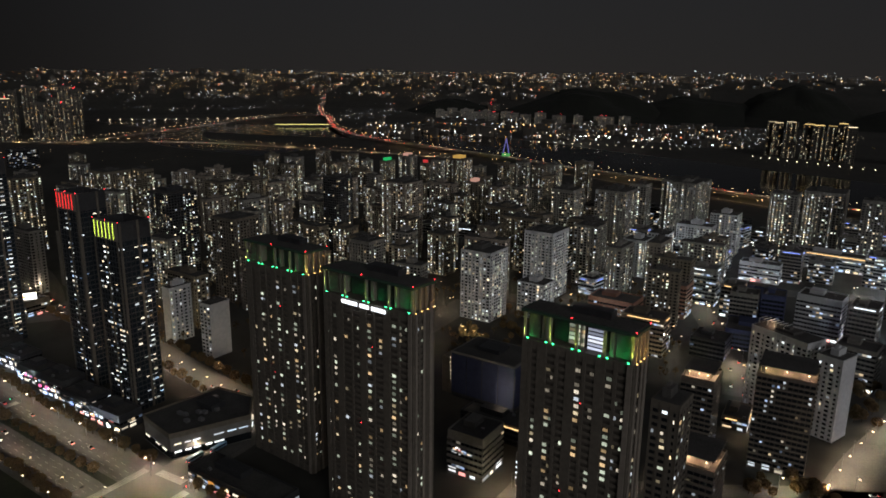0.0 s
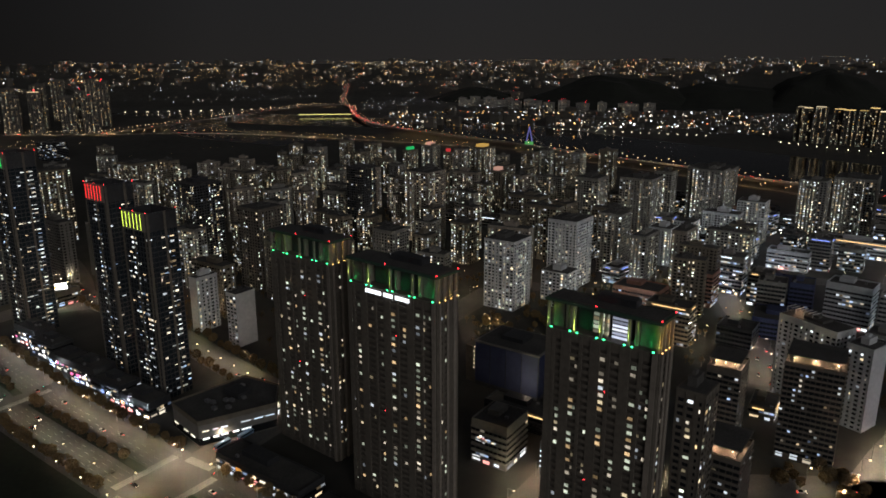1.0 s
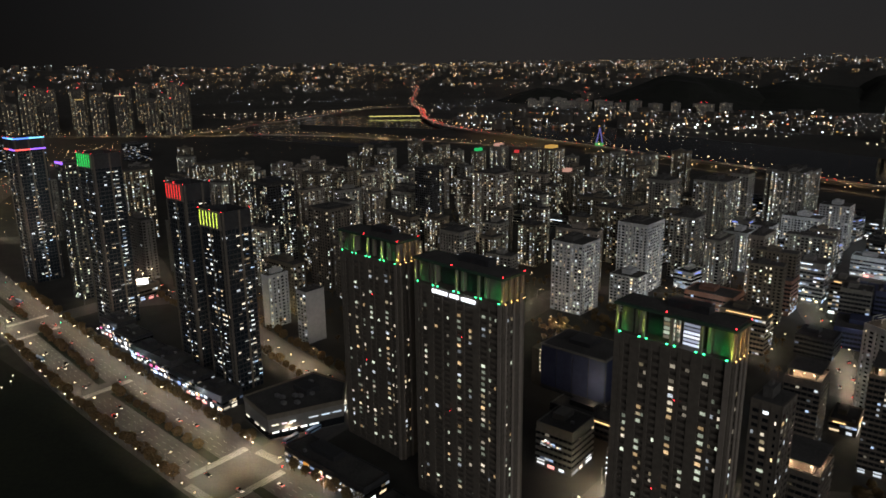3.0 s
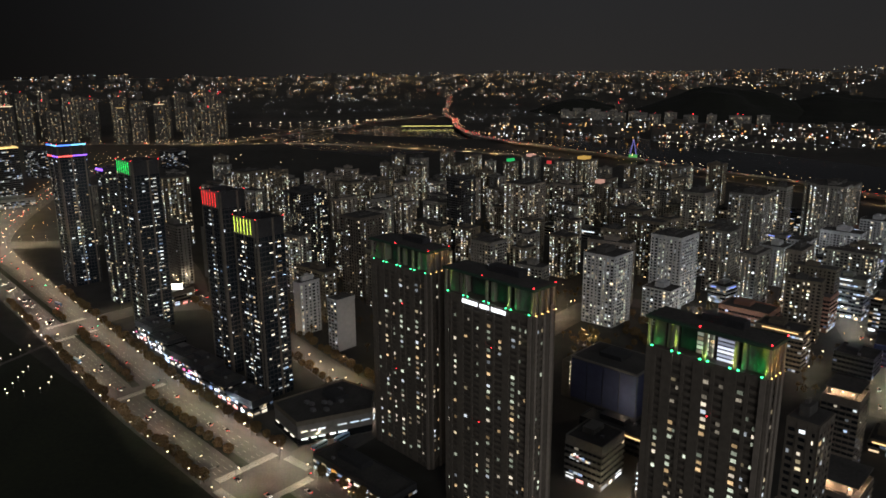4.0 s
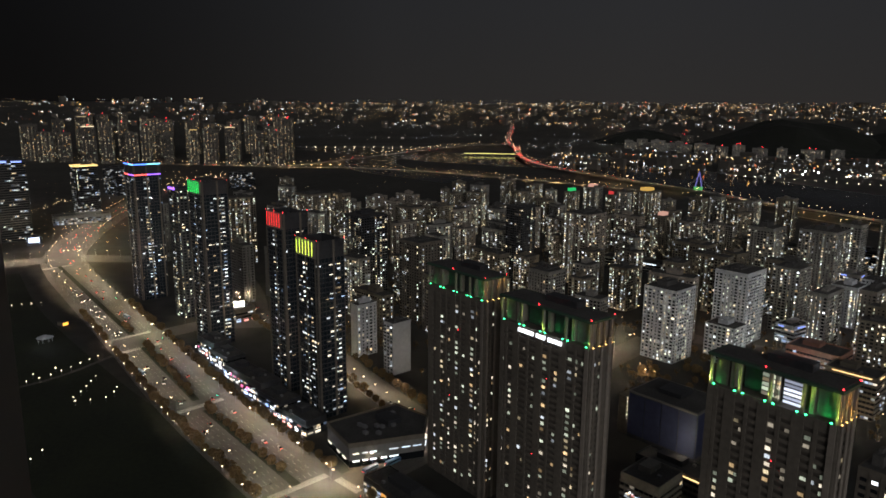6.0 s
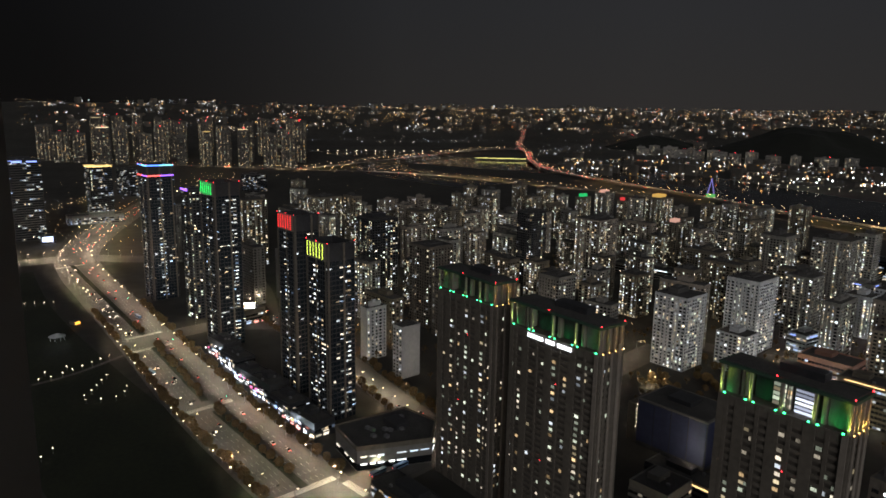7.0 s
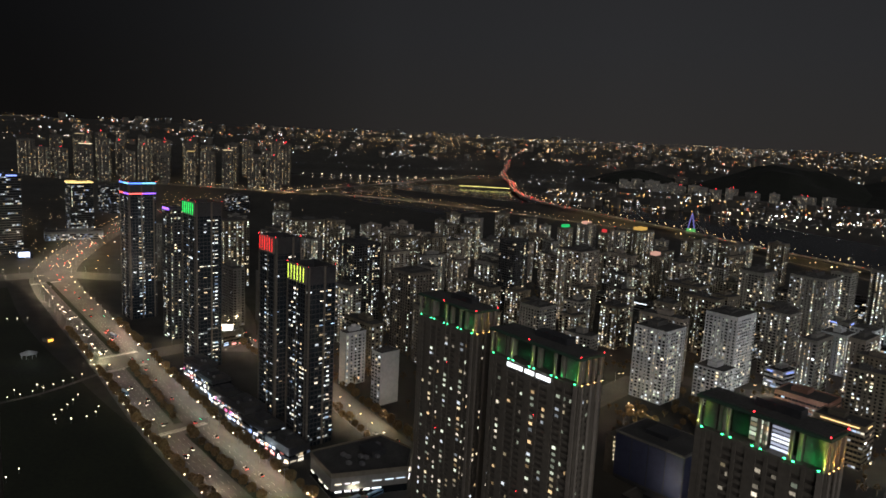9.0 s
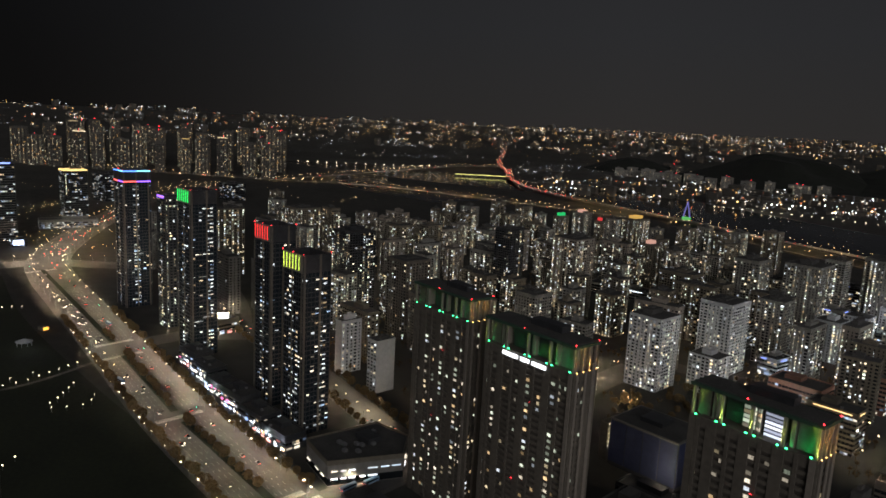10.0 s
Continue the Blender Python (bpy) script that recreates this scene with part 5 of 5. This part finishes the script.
# ---- commercial blocks and low buildings ----
def office(x, y, w, d, h, turn=0.0, paint=None, lit=0.2, seed=0, label="", shop=False, terrace=False, name="office_block", roof=None, sign=None):
    """A block with ribbon windows; x, y: the middle of its plan."""
    r = random.Random(seed * 131 + 7)
    paint = paint or M_GREY
    e = thing(name, pose(x, y, 0, 0, 0, turn), label or "low commercial block with ribbon windows", "office block", "commercial blocks")
    body_h = h - (4.5 if terrace else 0)
    Quads().box(-w / 2, -d / 2, 0, w / 2, d / 2, body_h).mesh("body", paint, e)
    fl = 3.6 if not terrace else 3.1
    n = max(1, int(body_h // fl))
    dark, bright, edge = Quads(), Quads(), Quads()
    for face in faces_of(w, d):
        m = max(2, int(face[3] // 2.6))
        step = face[3] / m
        for k in range(n):
            z = k * fl
            wallbox(edge, face, -0.15, face[3] + 0.15, z + fl - (0.5 if terrace else 0.9), z + fl + 0.05, 0.0, 0.35)
            run = 0
            for i in range(m):
                if k == 0 and shop:
                    continue
                if run <= 0 and r.random() < lit * 0.5:
                    run = 1 if terrace else r.randint(1, 4)
                if run > 0:
                    pane(bright, face, i * step + 0.15, (i + 1) * step - (1.2 if terrace else 0.15), z + 1.0, z + (2.2 if terrace else 2.6), 0.06)
                    run -= 1
                else:
                    pane(dark, face, i * step + 0.12, (i + 1) * step - 0.12, z + 0.8, z + 2.7, 0.05)
    dark.mesh("dark_glazing", M_GLASS, e, kind="stuff")
    if bright.v:
        bright.mesh("lit_glazing", L_OFFICE, e, kind="stuff")
    edge.mesh("spandrel_banding", paint, e, kind="stuff")
    if shop:
        for face in faces_of(w, d)[:2]:
            s = 1.0
            while s < face[3] - 4:
                ww = r.uniform(2.5, 6)
                q = Quads()
                wallbox(q, face, s, min(s + ww, face[3] - 0.5), r.uniform(0.6, 1.6), r.uniform(2.6, 4.2), 0.05, 0.30)
                q.mesh("shop_sign", L_SHOPP, e, "bright shopfront sign")
                s += ww + r.uniform(0.8, 5)
    if name == "shop_row":
        s = 0.8
        while s < w - 4:
            ww = r.uniform(1.6, 4.5)
            q = Quads()
            wallbox(q, faces_of(w, d)[0], s, s + ww, r.uniform(4.6, 5.4), r.uniform(5.9, 7.2), 0.4, 0.7)
            q.mesh("shop_sign", r.choice((L_SHOPP, L_SHOPP, L_SHOPP, L_SHOPC)), e, "bright upper shop sign")
            s += ww + r.uniform(1.5, 7.0)
    rim = Quads()
    for face in faces_of(w, d):
        wallbox(rim, face, 0, face[3], body_h, body_h + 1.1, -0.4, 0.02)
    if not terrace:
        rim.mesh("parapet", paint, e)
        Quads().box(-w / 2 + 0.4, -d / 2 + 0.4, body_h, w / 2 - 0.4, d / 2 - 0.4, body_h + 0.15).mesh("roof", roof or M_ROOF, e)
        Quads().box(-w * 0.3, -d * 0.1, body_h, w * 0.02, d * 0.35, body_h + 3.4).mesh("stair_house", paint, e)
        for k in range(r.randint(1, 2)):
            ux, uy = r.uniform(-0.35, 0.35) * w, r.uniform(-0.4, 0.4) * d
            Quads().box(ux - 0.9, uy - 0.7, body_h + 0.1, ux + 0.9, uy + 0.7, body_h + 1.5).mesh("cooling_unit", M_METAL, e)
    else:
        rim.mesh("parapet", paint, e)
        Quads().box(-w / 2 + 3.5, -d / 2 + 3.5, body_h, w / 2 - 3.0, d / 2 - 1, h).mesh("penthouse", M_BEIGE, e, "warmly lit penthouse wall")
        Quads().box(-w / 2 + 0.5, -d / 2 + 1.2, h, w / 2 - 0.5, d / 2, h + 0.5).mesh("roof", M_ROOF, e, "flat overhanging roof")
        for k in range(3):
            Quads().box(-w / 2 + 1.2 + k * (w - 3) / 2.3, -d / 2 + 1.5, body_h, -w / 2 + 1.7 + k * (w - 3) / 2.3, -d / 2 + 2, h).mesh("post", M_BEIGE, e)
            o = new("terrace_light", TERRACE)
            o.parent = e
            o.matrix_basis = pose(-w / 2 + 4 + k * (w - 8) / 2, -d / 2 + 2.4, body_h + 2.6)
            Quads().bead(-w / 2 + 4 + k * (w - 8) / 2, -d / 2 + 2.2, body_h + 3.2, 0.3).mesh("terrace_lamp", L_PARK, e)
        o = new("terrace_light", TERRACE)
        o.parent = e
        o.matrix_basis = pose(w / 2 - 1.8, 0, body_h + 2.6)
    if sign:
        q = Quads()
        wallbox(q, faces_of(w, d)[0], w * 0.15, w * r.choice((0.45, 0.6, 0.9)), body_h - 1.1, body_h - 0.4, 0.4, 0.7)
        q.mesh("lit_strip", sign, e, "glowing strip under the roof edge")
        q = Quads()
        wallbox(q, faces_of(w, d)[1], d * 0.2, d * 0.6, body_h - 1.1, body_h - 0.4, 0.4, 0.7)
        q.mesh("lit_strip", sign, e, "glowing strip under the roof edge")
    return e


L_SHOPC = glow("coloured_shop_sign", [(1.0, 0.12, 0.08), (1.0, 0.45, 0.1), (1.0, 0.2, 0.45), (0.3, 0.45, 1.0)], 0.5, 1.5, True)
L_SHOPP = glow("shop_sign", [COOL, (1, 1, 1), IVORY, WARM, COOL, (0.55, 0.7, 1.0), (1.0, 0.35, 0.3)], 0.3, 2.2, True)
TERRACE = bpy.data.lights.new("terrace_light", "POINT")
TERRACE.energy, TERRACE.color, TERRACE.shadow_soft_size = 950, (1.0, 0.66, 0.44), 0.3
S_WHITE, S_WARM, S_BLUE = glow("cool_strip", [(0.8, 0.9, 1.0)], 1.6, 1.6), glow("warm_strip", [(1.0, 0.6, 0.25)], 1.3, 1.3), glow("blue_strip", [(0.25, 0.35, 1.0)], 1.2, 1.2)

# east of the towers
office(-46, 412, 29, 26, 61, 4, M_BROWN, 0.30, 1, "dark flats with a warmly lit roof terrace", True, True)
office(-88, 397, 18, 21, 54, 2, M_BROWN, 0.28, 2, "dark narrow flats with a warmly lit roof terrace", False, True)
office(-65, 290, 24, 22, 61, 0, M_BROWN, 0.22, 3, "dark flats with a broad lit roof terrace", False, True)
flats(-57, 482, 40, 18, 55, -27, M_WHITE, 0.22, 901, label="pale grey slab of flats with a roof garden")
flats(-27, 466, 15, 17, 52, -20, M_WHITE, 0.06, 902, label="pale grey stair tower with a blank wall", blank=(1,))
# green-lit roof garden frame on the grey slab
frame_ = thing("roof_garden", pose(-66, 487, 56.8, 0, 0, -27), "white trellis lit on a flat roof", "roof garden")
for k in range(7):
    Quads().box(-9 + k * 3, -4, 2.6, -8.4 + k * 3, 4, 2.9).mesh("beam", M_WHITE, frame_)
for k in range(4):
    Quads().box(-9 + k * 6, -4, 0, -8.6 + k * 6, -3.6, 2.6).mesh("post", M_WHITE, frame_)
o = new("roof_lamp", TERRACE)
o.parent, o.matrix_basis = frame_, pose(0, 0, 1.6)
hall = thing("windowless_hall", pose(-222, 396, 0), "navy windowless hall with tall plain cladding panels", "hall")
Quads().box(-24, -17, 0, 24, 17, 31).mesh("body", M_DARK, hall)
for k in range(4):
    Quads().box(-23.8 + k * 12, -17.35, 3, -12.4 + k * 12, -17.01, 30.5).mesh("cladding_panel", M_BLUE, hall)
for k in range(3):
    Quads().box(24.01, -16.6 + k * 11.2, 3, 24.35, -5.8 + k * 11.2, 30.5).mesh("cladding_panel", M_BLUE, hall)
Quads().box(-24.4, -17.5, 31, 24.4, 17.4, 32).mesh("parapet", M_GREY, hall)
Quads().box(-23, -16, 32, 23, 16, 32.2).mesh("roof", M_ROOF, hall)
Quads().box(-10, -6, 32.2, 6, 8, 35).mesh("plant_house", M_DARK, hall)
Quads().box(-33, -15, 0, -24.6, 12, 26).mesh("side_block", M_BEIGE, hall, "paler lower side block")
for k in range(6):
    Quads().bead(-24.6, -17.6, 12 + k * 3, 0.3).mesh("wall_lamp", L_PARK, hall, "small lamp on the corner")
glassy = office(-184, 309, 22, 24, 25, 2, M_GREY, 0.12, 5, "blue glass office block with a lit sign", True, sign=None)
r_sig = random.Random(8)
for k in range(16):
    sx, sz = r_sig.uniform(-8, 4), r_sig.uniform(12.5, 16.5)
    Quads().box(sx, -12.75, sz, sx + r_sig.uniform(0.8, 2.4), -12.45, sz + r_sig.uniform(0.3, 0.8)).mesh("sign_bar", L_SHOPP, glassy, "pale lit lettering as plain bars")
barred = office(-150, 318, 16, 22, 18, 2, M_GREY, 0.25, 6, "small office block with white light bars", True, sign=S_WHITE)
for k in range(4):
    Quads().box(-7.5, -11.8, 4.6 + k * 3.0, -1.0, -11.45, 5.3 + k * 3.0).mesh("light_bar", S_WHITE, barred, "white light bar")
office(-190, 350, 50, 16, 12, 0, M_DARK, 0.1, 7, "low dark hall with a warm lit eave", False, sign=S_WARM)
office(-76, 450, 15, 24, 8, 4, M_BEIGE, 0.5, 18, "low flat-roofed eating house with warm lights", True, sign=S_WARM)
# fill added round the eating house, glass block and hall, without fixtures
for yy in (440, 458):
    o = new("yard_fill", YARD_FILL)
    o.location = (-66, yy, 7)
o = new("yard_fill", YARD_FILL)
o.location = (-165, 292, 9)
o = new("yard_fill", YARD_FILL)
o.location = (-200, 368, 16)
office(-95, 425, 18, 20, 34, 0, M_BEIGE, 0.6, 8, "office block with warm glowing upper floors", False, sign=S_WARM)
office(-118, 345, 20, 18, 30, 0, M_GREY, 0.2, 9, "grey block with a cool lit roof edge", False, sign=S_WHITE)
office(-165, 535, 34, 20, 31, 0, M_BEIGE, 0.15, 10, "pale block with a warm lit roof garden", False, sign=S_WARM)
office(-205, 575, 40, 26, 27, 0, M_BRICK, 0.15, 11, "dark red brick commercial block")
office(-178, 640, 36, 24, 30, 0, M_BRICK, 0.15, 12, "brick commercial block with roof lights", True)
office(-160, 690, 26, 22, 36, 0, M_GREY, 0.6, 13, "brightly lit commercial block", True, sign=S_WHITE)
office(-128, 668, 18, 20, 30, 0, M_GREY, 0.8, 14, "brightly lit corner shop block", True, sign=S_WARM)
office(-120, 700, 40, 50, 14, 0, M_BLUE, 0.02, 15, "wide hall with a dark blue roof", False, roof=M_BLUE)
office(-95, 600, 44, 36, 16, 8, M_BLUE, 0.04, 16, "wide dark flat-roofed warehouse")
office(-120, 560, 26, 24, 15, 0, M_DARK, 0.05, 17, "low dark flat-roofed building")
BLOCKS = [
    (-112, 634, 22, 20, 34, 6, M_GREY, 0.12, "pale office block with ribbon windows"),
    (-90, 640, 18, 22, 35, 6, M_BLUE, 0.06, "dark blue glass office block"),
    (-55, 655, 34, 24, 36, -6, M_WHITE, 0.10, "white commercial block with a roof frame"),
    (-22, 640, 20, 24, 38, -6, M_GREY, 0.16, "grey commercial block with lit signs"),
    (-20, 560, 26, 22, 30, -8, M_GREY, 0.14, "grey corner office block"),
    (18, 545, 24, 22, 34, -8, M_WHITE, 0.14, "pale corner office block"),
]
r_low = random.Random(41)
taken = []
for i in range(74):
    for _ in range(40):
        x, y = r_low.uniform(-330, 150), r_low.uniform(480, 1080)
        on_road = any(math.hypot(x - p[0], y - p[1]) < 24 for line in (EAST, EAST_X, PLAZA) for p in smooth(line))
        reserved = (-250 < x < 50 and 440 < y < 770) or y > 1150 or x < -0.42 * y + 10 and y < 700
        if not on_road and not reserved and all(math.hypot(x - a, y - b) > 31 for a, b in taken):
            taken.append((x, y))
            w, d = r_low.choice(((24, 18), (18, 26), (32, 20), (22, 22), (40, 18)))
            kind = r_low.random()
            h = r_low.choice((12, 16, 20, 24, 30, 34)) if y < 900 else r_low.choice((10, 14, 18, 26))
            office(x, y, w, d, h, r_low.choice((0, 0, 6, -8)), r_low.choice((M_GREY, M_WHITE, M_DARK, M_BRICK, M_WHITE, M_GREY)), r_low.choice((0.08, 0.2, 0.5)), 200 + i, "", r_low.random() < 0.5, False, "commercial_block", sign=r_low.choice((None, None, None, None, S_WHITE, S_WHITE, S_WARM, S_BLUE)))
            break
# taller blocks between the shopping streets
for x, y, w, d, h, turn, paint, lit, lab in BLOCKS:
    office(x, y, w, d, h, turn, paint, lit, int(400 - x), lab, True, name="commercial_block", sign=S_WHITE if lit > 0.15 else None)
flats(12, 742, 46, 20, 62, -8, M_BEIGE, 0.5, 931, label="long beige block of flats with warm windows")
flats(30, 640, 40, 18, 55, -8, M_BEIGE, 0.45, 932, label="long beige block of flats with warm windows")
# long low halls with lit edges
office(-66, 905, 90, 22, 18, -3, M_WHITE, 0.5, 31, "long white market hall with warm lit eaves", True, sign=S_WARM)
office(-110, 985, 80, 22, 20, -3, M_GREY, 0.5, 32, "long pale hall with a lit front", True, sign=S_WHITE)
office(-500, 800, 130, 26, 12, 8, M_GREY, 0.2, 33, "long low school hall with a lit canopy", False, sign=S_WHITE)

flats(-67, 258, 11, 14, 95, -3, M_BROWN, 0.14, 920, label="dark brown lower wing behind the slab tower")
L_PODW = glow("podium_sign", [COOL, (1, 1, 1), (0.7, 0.85, 1.0), IVORY], 0.7, 2.2, True)
# podium beside the crossing
pod = thing("shopping_podium", pose(-334, 247, 0, 0, 0, 0), "grey low shopping block with white shop lights", "shopping block")
PLAN = [(-27, -24), (6, -30), (24, 12), (6, 30), (-22, 26)]
Quads().prism(PLAN, 0, 15).mesh("body", M_GREY, pod)
Quads().prism([(x * 0.97, y * 0.97) for x, y in PLAN], 15.004, 15.5).mesh("roof", M_ROOF, pod)
for (ax, ay), (bx, by) in zip(PLAN, PLAN[1:] + PLAN[:1]):
    n = Vector((by - ay, ax - bx)).normalized()
    a, b = Vector((ax, ay)), Vector((bx, by))
    q = Quads()
    p = [a, b, b + n * 0.5, a + n * 0.5]
    q.prism([tuple(v) for v in p], 13.4, 16.4)
    q.mesh("parapet", M_BEIGE, pod)
    q = Quads()
    q.prism([tuple(v) for v in (a + n * 0.02, b + n * 0.02, b + n * 0.12, a + n * 0.12)], 0.6, 5.2)
    q.mesh("shopfront", M_GLASS, pod, "dark shopfront glazing")
    length = (b - a).length
    s = 2.0
    rr = random.Random(int(length))
    while s < length - 5:
        ww = rr.uniform(3, 6)
        for z0, z1, odds in ((4.2, 4.9, 0.8), (9.0, 9.5, 0.35)):
            if rr.random() < odds:
                u, v = a.lerp(b, s / length), a.lerp(b, (s + ww) / length)
                Quads().prism([tuple(k) for k in (u + n * 0.15, v + n * 0.15, v + n * 0.5, u + n * 0.5)], z0, z1).mesh("shop_sign", L_PODW, pod, "bright shopfront sign")
        s += ww + rr.uniform(1, 4)
for k in range(8):
    ux, uy = rr.uniform(-18, 8), rr.uniform(-18, 18)
    Quads().box(ux - 1.6, uy - 1.2, 15.5, ux + 1.6, uy + 1.2, 17.2).mesh("cooling_unit", M_METAL, pod)
Quads().box(-12, 2, 15.5, 2, 12, 19).mesh("plant_house", M_DARK, pod)

# shops along the avenue below the glass towers
SHOP_LAMP = bpy.data.lights.new("shopfront_light", "POINT")
SHOP_LAMP.energy, SHOP_LAMP.color, SHOP_LAMP.shadow_soft_size = 1300, (0.80, 0.86, 1.0), 0.4
q = Quads()
for k in range(11):
    x, y = -385 - k * 19, 214 + k * 1.3
    lamp = new("shopfront_light", SHOP_LAMP)
    lamp.location = (x, y, 6)
    q.bead(x, y, 7, 0.5)
    q.bead(x + 6, y + 1, 4, 0.35)
tagged(q.mesh("shopfront_lamps", L_HEAD), "cold white lamps before the row of shops", "street lamps", kind="stuff")
for i, (x, y) in enumerate([(-395, 226), (-428, 226), (-462, 229), (-497, 232), (-532, 236), (-566, 240)]):
    office(x, y, 29, 16, 10 + (i % 3) * 2, 3, M_DARK, 0.35, 60 + i, "low row of shops with white lit signs", True, name="shop_row")
office(-270, 218, 64, 18, 9, 0, M_DARK, 0.3, 70, "low shops with bright coloured signs at the corner", True, name="shop_row")
office(-200, 212, 56, 16, 8, 0, M_DARK, 0.3, 71, "low shops at the foot of the towers", True, name="shop_row")
office(-650, 300, 34, 22, 14, 5, M_BEIGE, 0.4, 72, "low block with a bright white screen sign", True)
scr = thing("billboard", pose(-637, 295, 14.5, 0, 0, 60), "bright white and orange billboard on a roof", "billboard")
Quads().box(-7, -0.3, 1, 7, 0.3, 6.5).mesh("screen", glow("billboard_white", [(1.0, 0.97, 0.9)], 3, 3), scr)
Quads().box(-4, -0.45, 2.2, -1, -0.31, 4.6).mesh("picture_field", glow("billboard_orange", [(1.0, 0.5, 0.12)], 2.4, 2.4), scr, "orange field")
for s in (-5, 5):
    Quads().box(s - 0.2, -0.2, -0.5, s + 0.2, 0.2, 1).mesh("post", M_METAL, scr)
flats(-434, 335, 12, 18, 42, 0, M_WHITE, 0.10, 911, label="slim white block with a blank gable", blank=(1, 3))
flats(-484, 338, 9, 20, 45, 0, M_WHITE, 0.30, 912, label="slim white block of studio flats", blank=(0, 2))
flats(-700, 372, 16, 18, 55, 0, M_GREY, 0.03, 913, label="grey slab with a blank gable", blank=(0, 1, 3))
flats(-376, 345, 26, 16, 30, 0, M_BEIGE, 0.2, 914)

# far towers by the avenue's bend
SCREEN_BLUE = glow("blue_screen", [(0.6, 0.72, 1.0)], 2.2, 2.2)
crown_tower(-802, 252, 28, 28, 147, (0.10, 0.35, 1.0), "dark glass tower with blue and red roof bands", 24, band=True)
gold = office(-1430, 378, 30, 40, 92, 0, M_DARK, 0.25, 81, "glass office tower with a gold lit roof", sign=glow("gold_band", [(1.0, 0.66, 0.2)], 2.0, 2.0), name="office_tower")
violet = office(-1245, 212, 42, 62, 122, 0, M_DARK, 0.18, 82, "dark office tower with violet roof lights", sign=S_BLUE, name="office_tower")
office(-1345, 345, 30, 90, 14, -10, M_GREY, 0.8, 83, "long low lit office wing")
pavilion = office(-1190, 236, 14, 20, 10, 0, M_DARK, 0.2, 84, "low pavilion with a bright screen", sign=S_WHITE)
Quads().box(7.5, -8, 3, 7.9, 6, 10).mesh("screen", SCREEN_BLUE, pavilion, "bright pale blue screen")
office(-1700, 520, 60, 40, 60, 10, M_DARK, 0.3, 85, "dark office tower beside the avenue", name="office_tower")
office(-1620, 780, 50, 40, 40, 10, M_DARK, 0.2, 86, "dark low office block")
for i, (x, y, h) in enumerate([(-900, 300, 40), (-960, 340, 50), (-1100, 360, 35), (-1180, 420, 45), (-1280, 520, 40), (-880, 420, 60), (-1000, 460, 62), (-1120, 540, 60), (-980, 560, 64), (-1150, 640, 60), (-1260, 700, 62), (-860, 520, 60)]):
    flats(x, y, 30, 16, h, (0, 12)[i % 2], (M_BEIGE, M_GREY)[i % 2], 0.35, 940 + i)
flats(-690, 268, 20, 18, 128, 0, M_DARK, 0.25, 960, label="dark tower with a violet lit roof edge", top_light=G_VIOLET)
L_GOLDB = glow("gold_band", [(1.0, 0.66, 0.24)], 0.9, 0.9)
Quads().box(-15.4, -20.4, 90.4, 15.4, 20.4, 92.9).mesh("roof_light", L_GOLDB, gold, "gold lit roof band")
for k in range(12):
    Quads().box(15.2, -17, 48 + k * 3.3, 15.6, -15.6, 50.4 + k * 3.3).mesh("light_strip", L_ONE, gold, "white lit stair window")
for y in (-28, -8, 12):
    Quads().box(21.3, y, 118.5, 21.8, y + 14, 120.6).mesh("roof_light", S_BLUE, violet, "violet-blue roof light")
